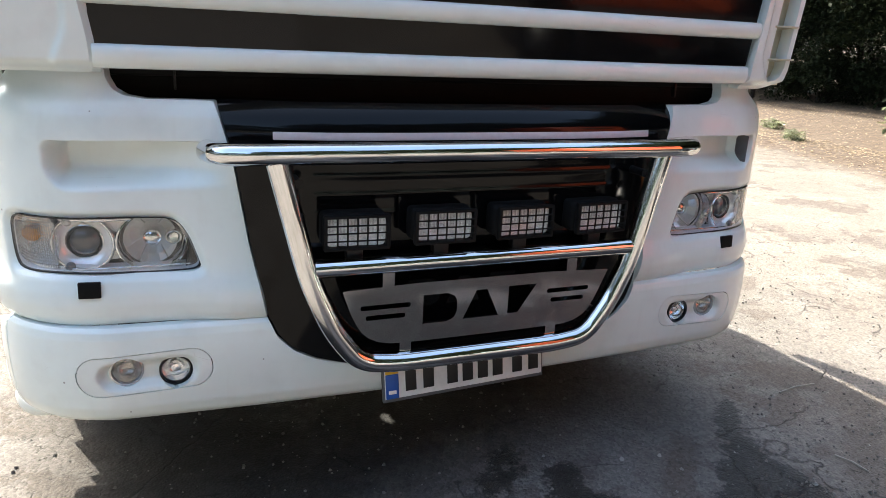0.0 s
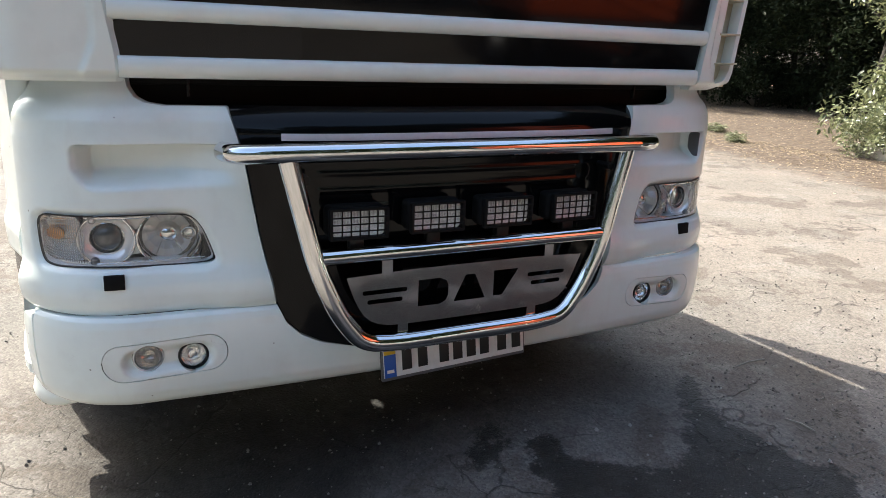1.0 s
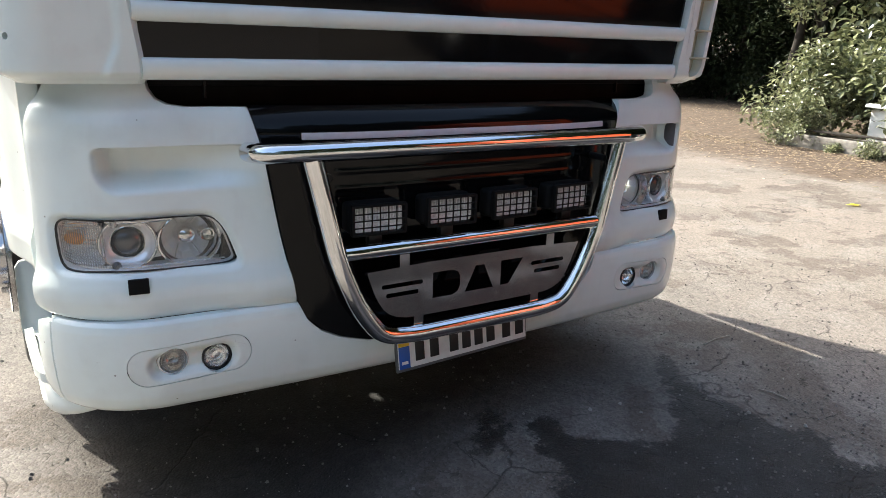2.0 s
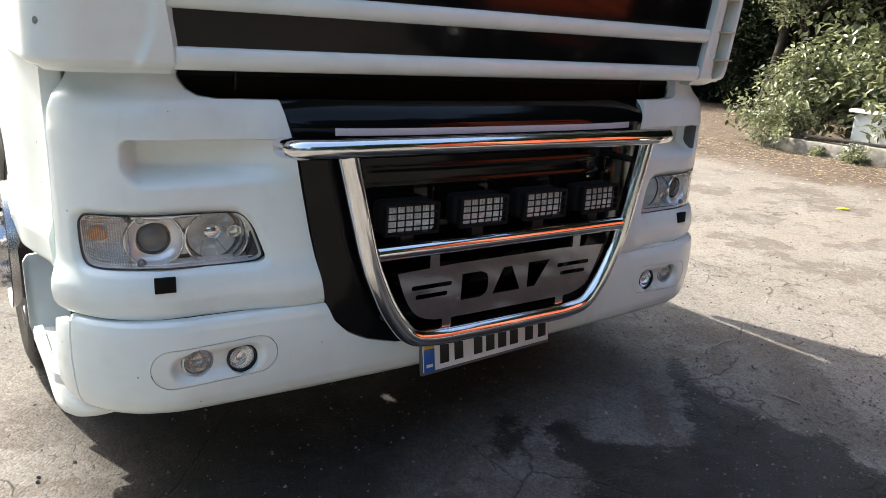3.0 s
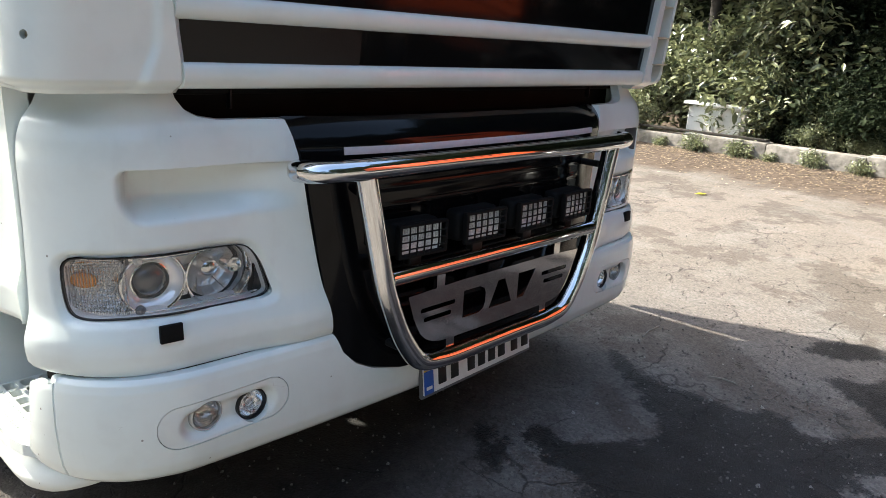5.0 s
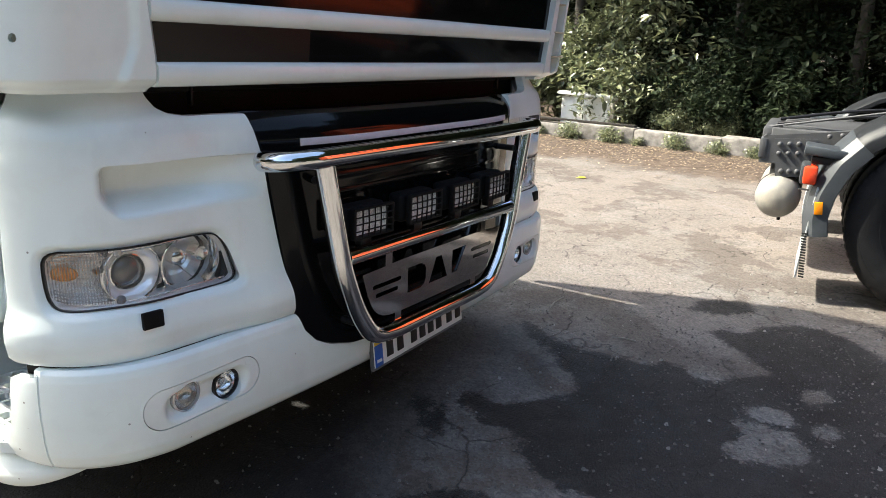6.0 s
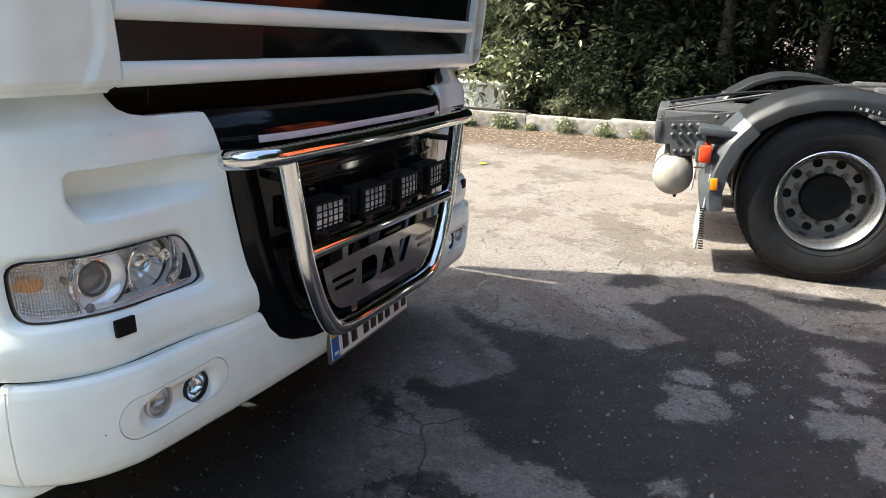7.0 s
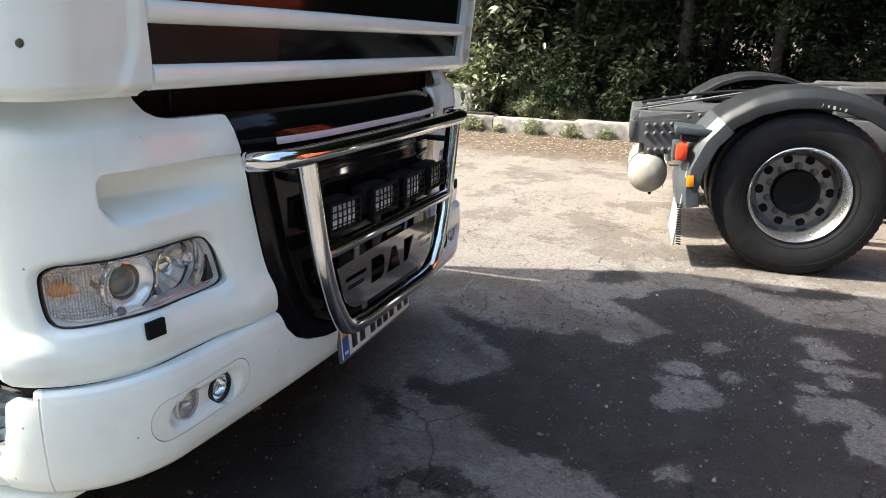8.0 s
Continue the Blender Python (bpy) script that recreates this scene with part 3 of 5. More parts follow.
zb = np.concatenate([np.linspace(0.372, 0.40, 11), steps(0.405, 0.63, 0.008), np.linspace(0.635, 0.663, 12)])
whole = slot(0, 0.5175, 2.624, 0.291, 0.006)
bumper = sheet("bumper", steps(-1.321, 1.321, 0.008), zb, cut(whole, black_outer, fog_slot(-1, 0.0045), fog_slot(1, 0.0045)), bumper_place, WHITE, lorry, (0, 0.025, 0))
for side in (-1, 1):
    # the end pieces beyond the upright joint, with the step's cheek
    post = inside_distance([(1.319, 0.374), (1.70, 0.374), (1.765, 0.40), (1.765, 0.478), (1.50, 0.446), (1.440, 0.454), (1.412, 0.51), (1.400, 0.57), (1.393, 0.634), (1.388, 0.640), (1.350, 0.640), (1.319, 0.650)])
    sheet("bumper_end", steps(1.311, 1.78, 0.008), zb, post, lambda s, z: wrap(s, z, -0.029, np.interp(z, BP_Z, BP_D) - 0.026 * ease((s - 1.45) / 0.12), side), WHITE, bumper, (-side * 0.025, 0.004, 0), side < 0)
    # sheet behind the open joint, near-black to stand for its shade
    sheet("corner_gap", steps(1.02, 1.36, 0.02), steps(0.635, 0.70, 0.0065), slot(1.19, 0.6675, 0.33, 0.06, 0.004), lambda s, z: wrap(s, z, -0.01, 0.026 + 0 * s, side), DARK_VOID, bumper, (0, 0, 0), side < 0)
    pipe("lower_skirt", [wrap(np.array(float(s)), np.array(0.380 - 0.050 * min(1, max(0, s - 1.22) / 0.35)), -0.03, np.array(0.10 - 0.055 * min(1, max(0, s - 1.22) / 0.3)), side) for s in np.linspace(1.22, 1.80, 24)], 0.04, WHITE_WORN, bumper, 16,
         radii=[0.052 * min(1, 0.2 + 3 * (s - 1.22)) for s in np.linspace(1.22, 1.80, 24)])

    def dish(s, z, side=side):
        p = bumper_place(s, z)
        f = slot(side * (FOG_AT[side][0] - 0.008), 0.533, 0.262, 0.094, 0.046, -side * FOG_TILT)(s, z)
        p[..., 1] += 0.026 * ease(-f / 0.030) + 0.001
        return p
    lamps = [(side * FOG_AT[side][1], 0.539), (side * FOG_AT[side][2], 0.529)]
    fog = sheet("fog_light_panel", steps(side * 0.905 - 0.20, side * 0.905 + 0.20, 0.005), steps(0.46, 0.61, 0.005),
                cut(fog_slot(side), *[slot(x, z, 0.086, 0.086, 0.0429) for x, z in lamps]), dish, WHITE_WORN, lorry, (0, 0.022, 0), False, "worn white oval panel with two round fog lamps")
    for k, (x, z) in enumerate(lamps):
        y = float(dish(np.array([x]), np.array([z]))[0, 1])
        m = pose(x, y + 0.004, z, 90, 0, 0)
        spun("fog_bezel", [(0.0425, -0.04), (0.0425, 0.010), (0.038, 0.012), (0.036, 0.002), (0.036, -0.03)], m, SATIN_BLACK if k else SILVER_DULL, fog, 36)
        spun("fog_reflector", [(0.036, 0.0), (0.033, -0.008), (0.022, -0.022), (0.008, -0.028), (0.002, -0.028)], m, MIRROR if k else SILVER, fog, 32)
        if k:
            spun("fog_bulb", [(0.016, -0.03), (0.018, -0.012), (0.012, -0.004), (0.002, -0.002)], m, SILVER, fog, 20)
        lens = spun("fog_lens", [(0.0365, -0.001), (0.034, 0.007), (0.020, 0.011), (0.003, 0.012)], m, CLEAR if k else FOG_OLD, fog, 32)
        lens.visible_shadow = False

# ---- black centre panel ----
def centre_face(s, z):
    """A smooth bowed panel with faint lengthwise ribs in its upper half."""
    y = -0.084 + 0.066 * (np.abs(s) / 0.69) ** 4 + 0.055 * np.clip((z - 1.165) / 0.08, 0, 1) ** 2
    field = ease((0.50 - np.abs(s)) / 0.03) * ease((1.110 - z) / 0.02) * ease((z - 0.86) / 0.03)
    ribs = sum(np.exp(-((z - h) / 0.006) ** 2) for h in (0.955, 1.005, 1.055))
    y = y - field * 0.0022 * ribs
    return np.stack([s, y, z + 0 * s], -1)


sheet("grille_panel", steps(-0.72, 0.72, 0.008), steps(0.48, 1.25, 0.0055), black_keep, centre_face, GLOSS_BLACK, lorry, (0, 0.06, 0), False, "gloss black grille panel")
block("reflective_strip", (0, -0.0665, 1.161), (1.16, 0.004, 0.020), PINK, lorry, 0.001, (-8, 0, 0), "pale pink adhesive strip")
# the strip follows the panel's bow
strip = lorry.children[-1]
bm = bmesh.new()
bm.from_mesh(strip.data)
bmesh.ops.subdivide_edges(bm, edges=[e for e in bm.edges if abs(e.verts[0].co.x - e.verts[1].co.x) > 0.5], cuts=24, use_grid_fill=True)
for v in bm.verts:
    v.co.y += -0.022 + 0.066 * (abs(v.co.x) / 0.69) ** 4
bm.to_mesh(strip.data)
bm.free()

# the recess under the front flap, its shade put into a near-black sheet
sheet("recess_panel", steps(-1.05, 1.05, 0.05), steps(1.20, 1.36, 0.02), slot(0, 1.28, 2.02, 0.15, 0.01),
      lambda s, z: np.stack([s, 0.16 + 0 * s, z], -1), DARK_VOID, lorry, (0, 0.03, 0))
for side in (-1, 1):
    block("bracket", (side * 0.80, 0.12, 1.282), (0.006, 0.02, 0.05), SATIN_BLACK, lorry, 0.001)

# ---- front flap: black gloss fields between white strips ----


def flap_y(z):
    return 0.004 - 0.10 * (z - 1.31) * (1 - 0.6 * (z - 1.31))


def white_strip(z0, z1, half):
    verts, faces = [], []
    xs = np.linspace(-half, half, 60)
    prof = [(0.030, z0 + 0.004), (0.004, z0), (-0.008, z0 + 0.004), (-0.014, z0 + 0.014), (-0.016, (z0 + z1) / 2), (-0.013, z1 - 0.010), (-0.006, z1 - 0.002), (0.006, z1), (0.030, z1)]
    for x in xs:
        bow = 0.030 * (abs(x) / 0.97) ** 2 - 0.030
        for dy, z in prof:
            verts.append((x, flap_y(z) + dy + bow, z))
    k = len(prof)
    for i in range(len(xs) - 1):
        for j in range(k - 1):
            faces.append((i * k + j, (i + 1) * k + j, (i + 1) * k + j + 1, i * k + j + 1))
    faces.append(tuple(range(k)))
    faces.append(tuple((len(xs) - 1) * k + j for j in range(k))[::-1])
    ob = mesh_object("white_strip", verts, faces, WHITE, lorry)
    ob.data.set_sharp_from_angle(angle=radians(45))
    return ob


white_strip(1.314, 1.372, 0.984)
white_strip(1.458, 1.511, 1.002)
white_strip(1.706, 1.758, 1.022)


def black_field(z0, z1):
    return sheet("gloss_field", steps(-1.02, 1.02, 0.0255), steps(z0, z1, 0.02), lambda s, z: np.maximum(np.abs(s) - 0.980 - 0.055 * (z - 1.31), np.abs(z - (z0 + z1) / 2) - (z1 - z0) / 2 + 0.0005),
                 lambda s, z: np.stack([s, flap_y(z) + 0.004 + 0.030 * (np.abs(s) / 0.97) ** 2 - 0.030, z], -1), GLOSS_BLACK, lorry, (0, 0.01, 0))


black_field(1.355, 1.46)
sheet("matt_film", steps(-0.992, -0.509, 0.0231), steps(1.366, 1.464, 0.0195), slot(-0.748, 1.415, 0.478, 0.096, 0.003),
      lambda s, z: np.stack([s, flap_y(z) + 0.0015 + 0.030 * (np.abs(s) / 0.97) ** 2 - 0.030, z], -1), MATT_FILM, lorry, (0, 0.002, 0), False, "dull dark grey film on the gloss black field")
black_field(1.50, 1.71)
black_field(1.745, 1.95)


# the deflectors at both upper corners: a curved one, and one with an open duct
def deflector_face(side):
    def face(s, z):
        d = 0.045 * ease((1.340 - z) / 0.038) ** 2 + 0.013 * ease((s - 1.030 - 0.035 * ease((1.42 - z) / 0.11)) / 0.016)
        a = np.clip((s - 1.19) / 0.13, 0, math.pi / 2)
        x = np.where(s < 1.19, s, 1.19 + 0.13 * np.sin(a)) - np.sin(a) * d
        y = -0.010 - 0.08 * (z - 1.31) + np.where(s < 1.19, 0, 0.13 * (1 - np.cos(a))) + np.maximum(0, s - 1.19 - 0.13 * math.pi / 2) + np.cos(a) * d
        return np.stack([side * x, y, z + 0 * s], -1)
    return face


DEFLECTOR_Z = np.concatenate([np.linspace(1.298, 1.345, 14), steps(1.350, 1.95, 0.007)])
edge = [(0.989, 1.302), (1.75, 1.302), (1.75, 1.95), (1.052, 1.95), (1.012, 1.50), (0.993, 1.38)]
left_deflector = sheet("corner_deflector", steps(0.97, 1.76, 0.007), DEFLECTOR_Z, cut(inside_distance(edge), slot(1.298, 1.414, 0.018, 0.018, 0.0089)), deflector_face(-1), WHITE, lorry, (0.02, 0.02, 0), True)
block("bolt_recess", (-1.262, 0.070, 1.414), (0.02, 0.035, 0.035), BEIGE, left_deflector, 0.003)
edge = [(0.996, 1.296), (1.10, 1.296), (1.135, 1.304), (1.158, 1.325), (1.168, 1.36), (1.185, 1.95), (1.04, 1.95), (1.006, 1.50), (0.998, 1.38)]
duct = inside_distance([(1.098, 1.322), (1.122, 1.328), (1.140, 1.345), (1.149, 1.37), (1.165, 1.93), (1.085, 1.93), (1.075, 1.40), (1.080, 1.34)])
right_deflector = sheet("corner_deflector", steps(0.985, 1.20, 0.005), np.concatenate([np.linspace(1.292, 1.345, 14), steps(1.350, 1.95, 0.006)]), cut(inside_distance(edge), duct), deflector_face(1), WHITE, lorry, (0, 0.05, 0), False)
block("duct_wall", (1.115, 0.05, 1.63), (0.13, 0.012, 0.64), BEIGE, right_deflector, 0.002)
for z in (1.395, 1.50, 1.62, 1.75, 1.87):
    block("duct_rib", (1.118, 0.015, z), (0.10, 0.07, 0.006), BEIGE, right_deflector, 0.0015, (-6, 0, 0))

# ---- cab shell, flank, step and front wheels ----
cab = sheet("cab_shell", steps(-1.22, 1.22, 0.06), steps(1.9, 3.4, 0.1), slot(0, 2.65, 2.44, 1.5, 0.12),
            lambda s, z: np.stack([s, 0.02 + 0.18 * (np.abs(s) / 1.2) ** 4 + 0.22 * (z - 1.9), z], -1), GLASS_DARK, lorry, (0, 0.1, 0), False, "dark windscreen")
for side in (-1, 1):
    # the door and the flared front of the wheel arch, its lower edge turned out
    rows = [(0.755, 0.02), (0.762, -0.004), (0.85, -0.010), (0.90, 0.004), (1.0, 0.006), (1.9, -0.004), (3.5, 0.06)]
    # slot made up in the unseen side, shaping a sun stripe on the ground
    sun_slit = inside_distance([(2.30, 1.655), (2.245, 1.667), (1.448, 1.853), (1.646, 2.067), (2.30, 1.913)])
    whole_side = cut(slot(1.2275, 2.1275, 1.945, 2.745, 0.02), lambda s, z: np.hypot(s - 1.42, z - 0.53) - 0.60)

    def flank(s, z, side=side):
        flare = 0.058 * ease((s - 0.20) / 0.32) * (1 - ease((z - 1.45) / 0.40))
        return np.stack([side * (1.256 - np.interp(z, [r[0] for r in rows], [r[1] for r in rows]) + flare), s, z], -1)
    sheet("cab_side", np.concatenate([steps(0.24, 0.62, 0.02), steps(0.65, 2.22, 0.03)]), np.concatenate([np.linspace(0.745, 1.0, 31), steps(1.03, 3.52, 0.03)]), cut(whole_side, sun_slit) if side > 0 else whole_side,
          flank, WHITE, lorry, (-side * 0.05, 0, 0), side > 0)
    block("sill_end", (side * 1.222, 0.27, 0.812), (0.05, 0.07, 0.10), WHITE, lorry, 0.012)
    # the riser between step and wheel, its rim turned out
    sheet("step_riser", steps(0.96, 1.315, 0.007), steps(0.43, 0.84, 0.010), inside_distance(outline([(0.96, 0.44), (1.306, 0.430), (1.312, 0.46), (1.308, 0.640), (1.292, 0.656), (1.20, 0.664), (1.18, 0.83), (0.96, 0.83)], 0)),
          lambda s, z, side=side: np.stack([side * s, 0.66 + 0.60 * (z - 0.46) - 0.02 * np.clip((s - 1.285) / 0.025, 0, 1) ** 2, z], -1), RISER_SHADED, lorry, (0, 0.016, 0), side < 0)
    # the tread: a plate with holes, and its outer edge with rows of slots
    def tread_place(s, z, side=side):
        return np.stack([side * z, s, 0.440 + 0.02 * (s - 0.25) + 0 * z], -1)
    holes = [slot(0.305 + 0.052 * i, 1.012 + 0.050 * j, 0.040, 0.038, 0.009) for i in range(7) for j in range(5)]
    sheet("step_tread", steps(0.25, 0.66, 0.006), steps(0.97, 1.24, 0.006), cut(slot(0.452, 1.105, 0.390, 0.262, 0.008), *holes), tread_place, WHITE_WORN, lorry, (0, 0, -0.02), side > 0, "worn white step plate with square holes")
    slots = [slot(0.285 + 0.0145 * i, 1.272, 0.0065, 0.015, 0.002) for i in range(22)] + [slot(0.285 + 0.0145 * i, 1.240, 0.0065, 0.009, 0.002) for i in range(22)]
    rim = inside_distance([(0.247, 1.226), (0.247, 1.262), (0.285, 1.286), (0.34, 1.299), (0.63, 1.306), (0.63, 1.226)])
    sheet("step_edge", steps(0.24, 0.64, 0.004), steps(1.215, 1.312, 0.004), cut(rim, *slots), lambda s, z, side=side: tread_place(s, z, side) + (0, 0, 0.004), WHITE_WORN, lorry, (0, 0, -0.03), side > 0)
    # near-black sheet added so that the tread's holes show shade
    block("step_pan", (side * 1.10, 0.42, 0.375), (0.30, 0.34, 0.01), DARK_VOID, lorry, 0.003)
    # unseen block added to stop sun leaking through under the cab
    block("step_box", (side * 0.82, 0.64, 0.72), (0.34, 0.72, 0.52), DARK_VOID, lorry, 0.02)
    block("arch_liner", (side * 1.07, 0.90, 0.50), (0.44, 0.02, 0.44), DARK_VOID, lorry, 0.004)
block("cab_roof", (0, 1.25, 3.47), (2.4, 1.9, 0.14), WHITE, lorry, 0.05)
# slots added in unseen back and floor pass the sun stripe and spot
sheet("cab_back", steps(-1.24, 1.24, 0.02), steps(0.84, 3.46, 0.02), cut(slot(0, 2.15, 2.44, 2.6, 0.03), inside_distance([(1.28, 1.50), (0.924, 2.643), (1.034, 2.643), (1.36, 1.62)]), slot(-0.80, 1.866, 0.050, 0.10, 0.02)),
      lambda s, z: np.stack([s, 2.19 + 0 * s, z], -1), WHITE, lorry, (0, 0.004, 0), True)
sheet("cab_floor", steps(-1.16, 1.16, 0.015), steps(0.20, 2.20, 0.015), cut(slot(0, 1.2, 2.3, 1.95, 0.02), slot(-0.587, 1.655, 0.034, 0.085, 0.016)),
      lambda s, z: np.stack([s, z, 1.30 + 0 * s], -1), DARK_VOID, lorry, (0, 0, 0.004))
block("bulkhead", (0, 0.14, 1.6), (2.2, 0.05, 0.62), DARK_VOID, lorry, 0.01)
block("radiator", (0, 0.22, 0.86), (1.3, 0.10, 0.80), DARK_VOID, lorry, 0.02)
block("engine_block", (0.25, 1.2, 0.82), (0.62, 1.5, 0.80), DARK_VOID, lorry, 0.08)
# the next four are unseen, added to keep stray light off the ground
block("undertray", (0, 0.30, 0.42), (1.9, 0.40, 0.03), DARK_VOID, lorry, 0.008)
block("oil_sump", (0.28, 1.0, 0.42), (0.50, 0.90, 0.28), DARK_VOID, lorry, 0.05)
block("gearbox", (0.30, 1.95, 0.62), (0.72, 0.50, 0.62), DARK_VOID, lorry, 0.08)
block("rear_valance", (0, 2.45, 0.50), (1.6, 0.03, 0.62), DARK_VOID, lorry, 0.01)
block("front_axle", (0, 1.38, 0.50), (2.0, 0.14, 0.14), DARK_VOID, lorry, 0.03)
for side in (-1, 1):
    block("chassis_rail", (side * 0.40, 4.0, 0.90), (0.08, 3.4, 0.27), CHASSIS, lorry, 0.01)
    # unseen flap and tank, added to block light from behind
    block("mud_flap", (side * 1.05, 2.02, 0.48), (0.40, 0.015, 0.70), DARK_VOID, lorry, 0.004)
    block("fuel_tank", (side * 0.92, 3.3, 0.62), (0.62, 1.5, 0.60), SATIN_BLACK, lorry, 0.10, seg=4)


def tyre_profile(r, w):
    """Radius and height of a lorry tyre's section, from one bead round to the other."""
    h = w / 2
    return [(0.292, -h * 0.72), (0.33, -h * 0.86), (0.40, -h), (0.46, -h * 0.98), (r - 0.022, -h * 0.86), (r - 0.006, -h * 0.78), (r, -h * 0.70),
            (r, h * 0.70), (r - 0.006, h * 0.78), (r - 0.022, h * 0.86), (0.46, h * 0.98), (0.40, h), (0.33, h * 0.86), (0.292, h * 0.72)]


def road_wheel(root, x, y, side, dished, width=0.315):
    """A lorry wheel under root: tyre, rim, disc with its vent holes, hub and nuts. side: the way its face looks along x."""
    r = 0.525
    m = pose(x, y, r, 0, 90 * side, 0)
    tyre = spun("tyre", tyre_profile(r, width), m, RUBBER, root, 96)
    # tread blocks on the shoulder
    for e in (-1, 1):
        verts, faces = [], []
        for k in range(64):
            a0, a1 = 2 * math.pi * k / 64, 2 * math.pi * (k + 0.62) / 64
            b = len(verts)
            for a in (a0, a1):
                for rr_, hh in ((r - 0.030, 0.900), (r - 0.004, 0.80), (r + 0.004, 0.69)):
                    verts.append(m @ Vector((rr_ * math.cos(a), rr_ * math.sin(a), e * (hh * width / 2 + 0.002))))
            faces += [(b, b + 1, b + 4, b + 3), (b + 1, b + 2, b + 5, b + 4)]
        tagged(mesh_object("shoulder_tread", verts, faces, RUBBER, tyre, smooth=False), kind="stuff")
    for rr_, hh in ((0.345, 0.905), (0.455, 0.978)):
        ring = [m @ Vector((rr_ * math.cos(a), rr_ * math.sin(a), hh * width / 2)) for a in np.linspace(0, 2 * math.pi, 73)]
        pipe("sidewall_ring", ring, 0.0016, RUBBER, tyre, 6)
    d = width / 2
    disc = d - 0.19 if dished else d - 0.005
    spun("rim", [(0.285, -d * 0.75), (0.302, -d * 0.80), (0.302, -d * 0.74), (0.27, -d * 0.6), (0.255, 0.0), (0.27, d * 0.5), (0.288, d * 0.68), (0.300, d * 0.76), (0.308, d * 0.86), (0.302, d * 0.88),
                 (0.292, d * 0.80), (0.276, d * 0.66), (0.262, d * 0.45), (0.254, disc + 0.030)], m, RIM_STEEL, root, 72, "silver steel rim")
    spun("disc", [(0.256, disc + 0.032), (0.248, disc + 0.012), (0.235, disc), (0.18, disc + 0.004), (0.10, disc + 0.004)], m, DISC_STEEL if dished else RIM_STEEL, root, 72)
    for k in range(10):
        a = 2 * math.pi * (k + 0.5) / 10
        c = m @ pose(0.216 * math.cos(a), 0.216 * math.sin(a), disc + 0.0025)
        # no opening is cut: a near-black disc stands for the hole's shade
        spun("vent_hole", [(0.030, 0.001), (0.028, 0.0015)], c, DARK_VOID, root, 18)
        a = 2 * math.pi * k / 10
        c = m @ pose(0.1675 * math.cos(a), 0.1675 * math.sin(a), disc)
        spun("wheel_nut", [(0.027, 0), (0.027, 0.014), (0.022, 0.016), (0.022, 0.038), (0.013, 0.040), (0.013, 0.060), (0.009, 0.062)], c, NUT_STEEL if dished else RIM_STEEL, root, 6)
    spun("hub_flange", [(0.19, disc + 0.001), (0.19, disc + 0.008), (0.135, disc + 0.010)], m, DISC_STEEL, root, 48)
    spun("hub", [(0.148, disc), (0.147, disc + 0.06), (0.138, disc + 0.078), (0.09, disc + 0.072), (0.08, disc + 0.062), (0.03, disc + 0.060)], m, DARK_VOID if dished else RIM_STEEL, root, 40, "black greasy hub" if dished else "")


for side in (-1, 1):
    w = new("front_wheel")
    w.parent = lorry
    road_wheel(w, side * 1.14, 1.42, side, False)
    arc = [(side * 1.15, 1.42 + 0.565 * math.cos(a), 0.53 + 0.565 * math.sin(a)) for a in np.linspace(radians(-5), radians(185), 22)]
    g = pipe("mudguard", arc, 0.02, SATIN_BLACK, lorry, 8)
    for v in g.data.vertices:
        v.co.x = side * 1.15 + (v.co.x - side * 1.15) * 8.0

# ---- bull bar ----
top = rounded_path([(-0.744, -0.078, 1.129), (-0.722, -0.140, 1.130), (-0.640, -0.160, 1.131), (-0.4, -0.164, 1.131), (0, -0.167, 1.131), (0.4, -0.164, 1.131), (0.620, -0.160, 1.131), (0.694, -0.140, 1.130), (0.714, -0.078, 1.128)], 0.06, 8)
ends = [0.014, 0.021, 0.025]
bar = pipe("bull_bar", [top[0] + (top[0] - top[1]).normalized() * d for d in (0.016, 0.012, 0.006)] + top + [top[-1] + (top[-1] - top[-2]).normalized() * d for d in (0.006, 0.012, 0.016)],
           0.0275, CHROME, lorry, 32, "polished stainless steel bull bar", ends + [0.0275] * len(top) + ends[::-1])
U = [(-0.588, -0.150, 1.118), (-0.508, -0.150, 0.790), (-0.444, -0.150, 0.645), (-0.367, -0.150, 0.546), (-0.26, -0.150, 0.532), (0.26, -0.150, 0.532), (0.360, -0.150, 0.546), (0.434, -0.150, 0.645), (0.498, -0.150, 0.790), (0.572, -0.150, 1.118)]
pipe("hoop", rounded_path(U, 0.09, 8), 0.0295, CHROME, bar, 32)
pipe("middle_tube", [(-0.495, -0.150, 0.826), (0, -0.152, 0.826), (0.495, -0.150, 0.826)], 0.0245, CHROME, bar, 28)
for side in (-1, 1):
    pipe("stay", [(side * 0.53, -0.13, 1.05), (side * 0.53, 0.05, 1.05)], 0.012, SATIN_BLACK, bar, 12)
    pipe("stay", [(side * 0.42, -0.13, 0.60), (side * 0.42, 0.0, 0.60)], 0.012, SATIN_BLACK, bar, 12)

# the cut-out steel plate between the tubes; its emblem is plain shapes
PLATE = outline([(-0.420, 0.764), (0.425, 0.764), (0.412, 0.735), (0.385, 0.67), (0.355, 0.618), (0.30, 0.592), (0.22, 0.588), (-0.22, 0.588), (-0.30, 0.592), (-0.355, 0.618), (-0.388, 0.67), (-0.412, 0.735)], 1)
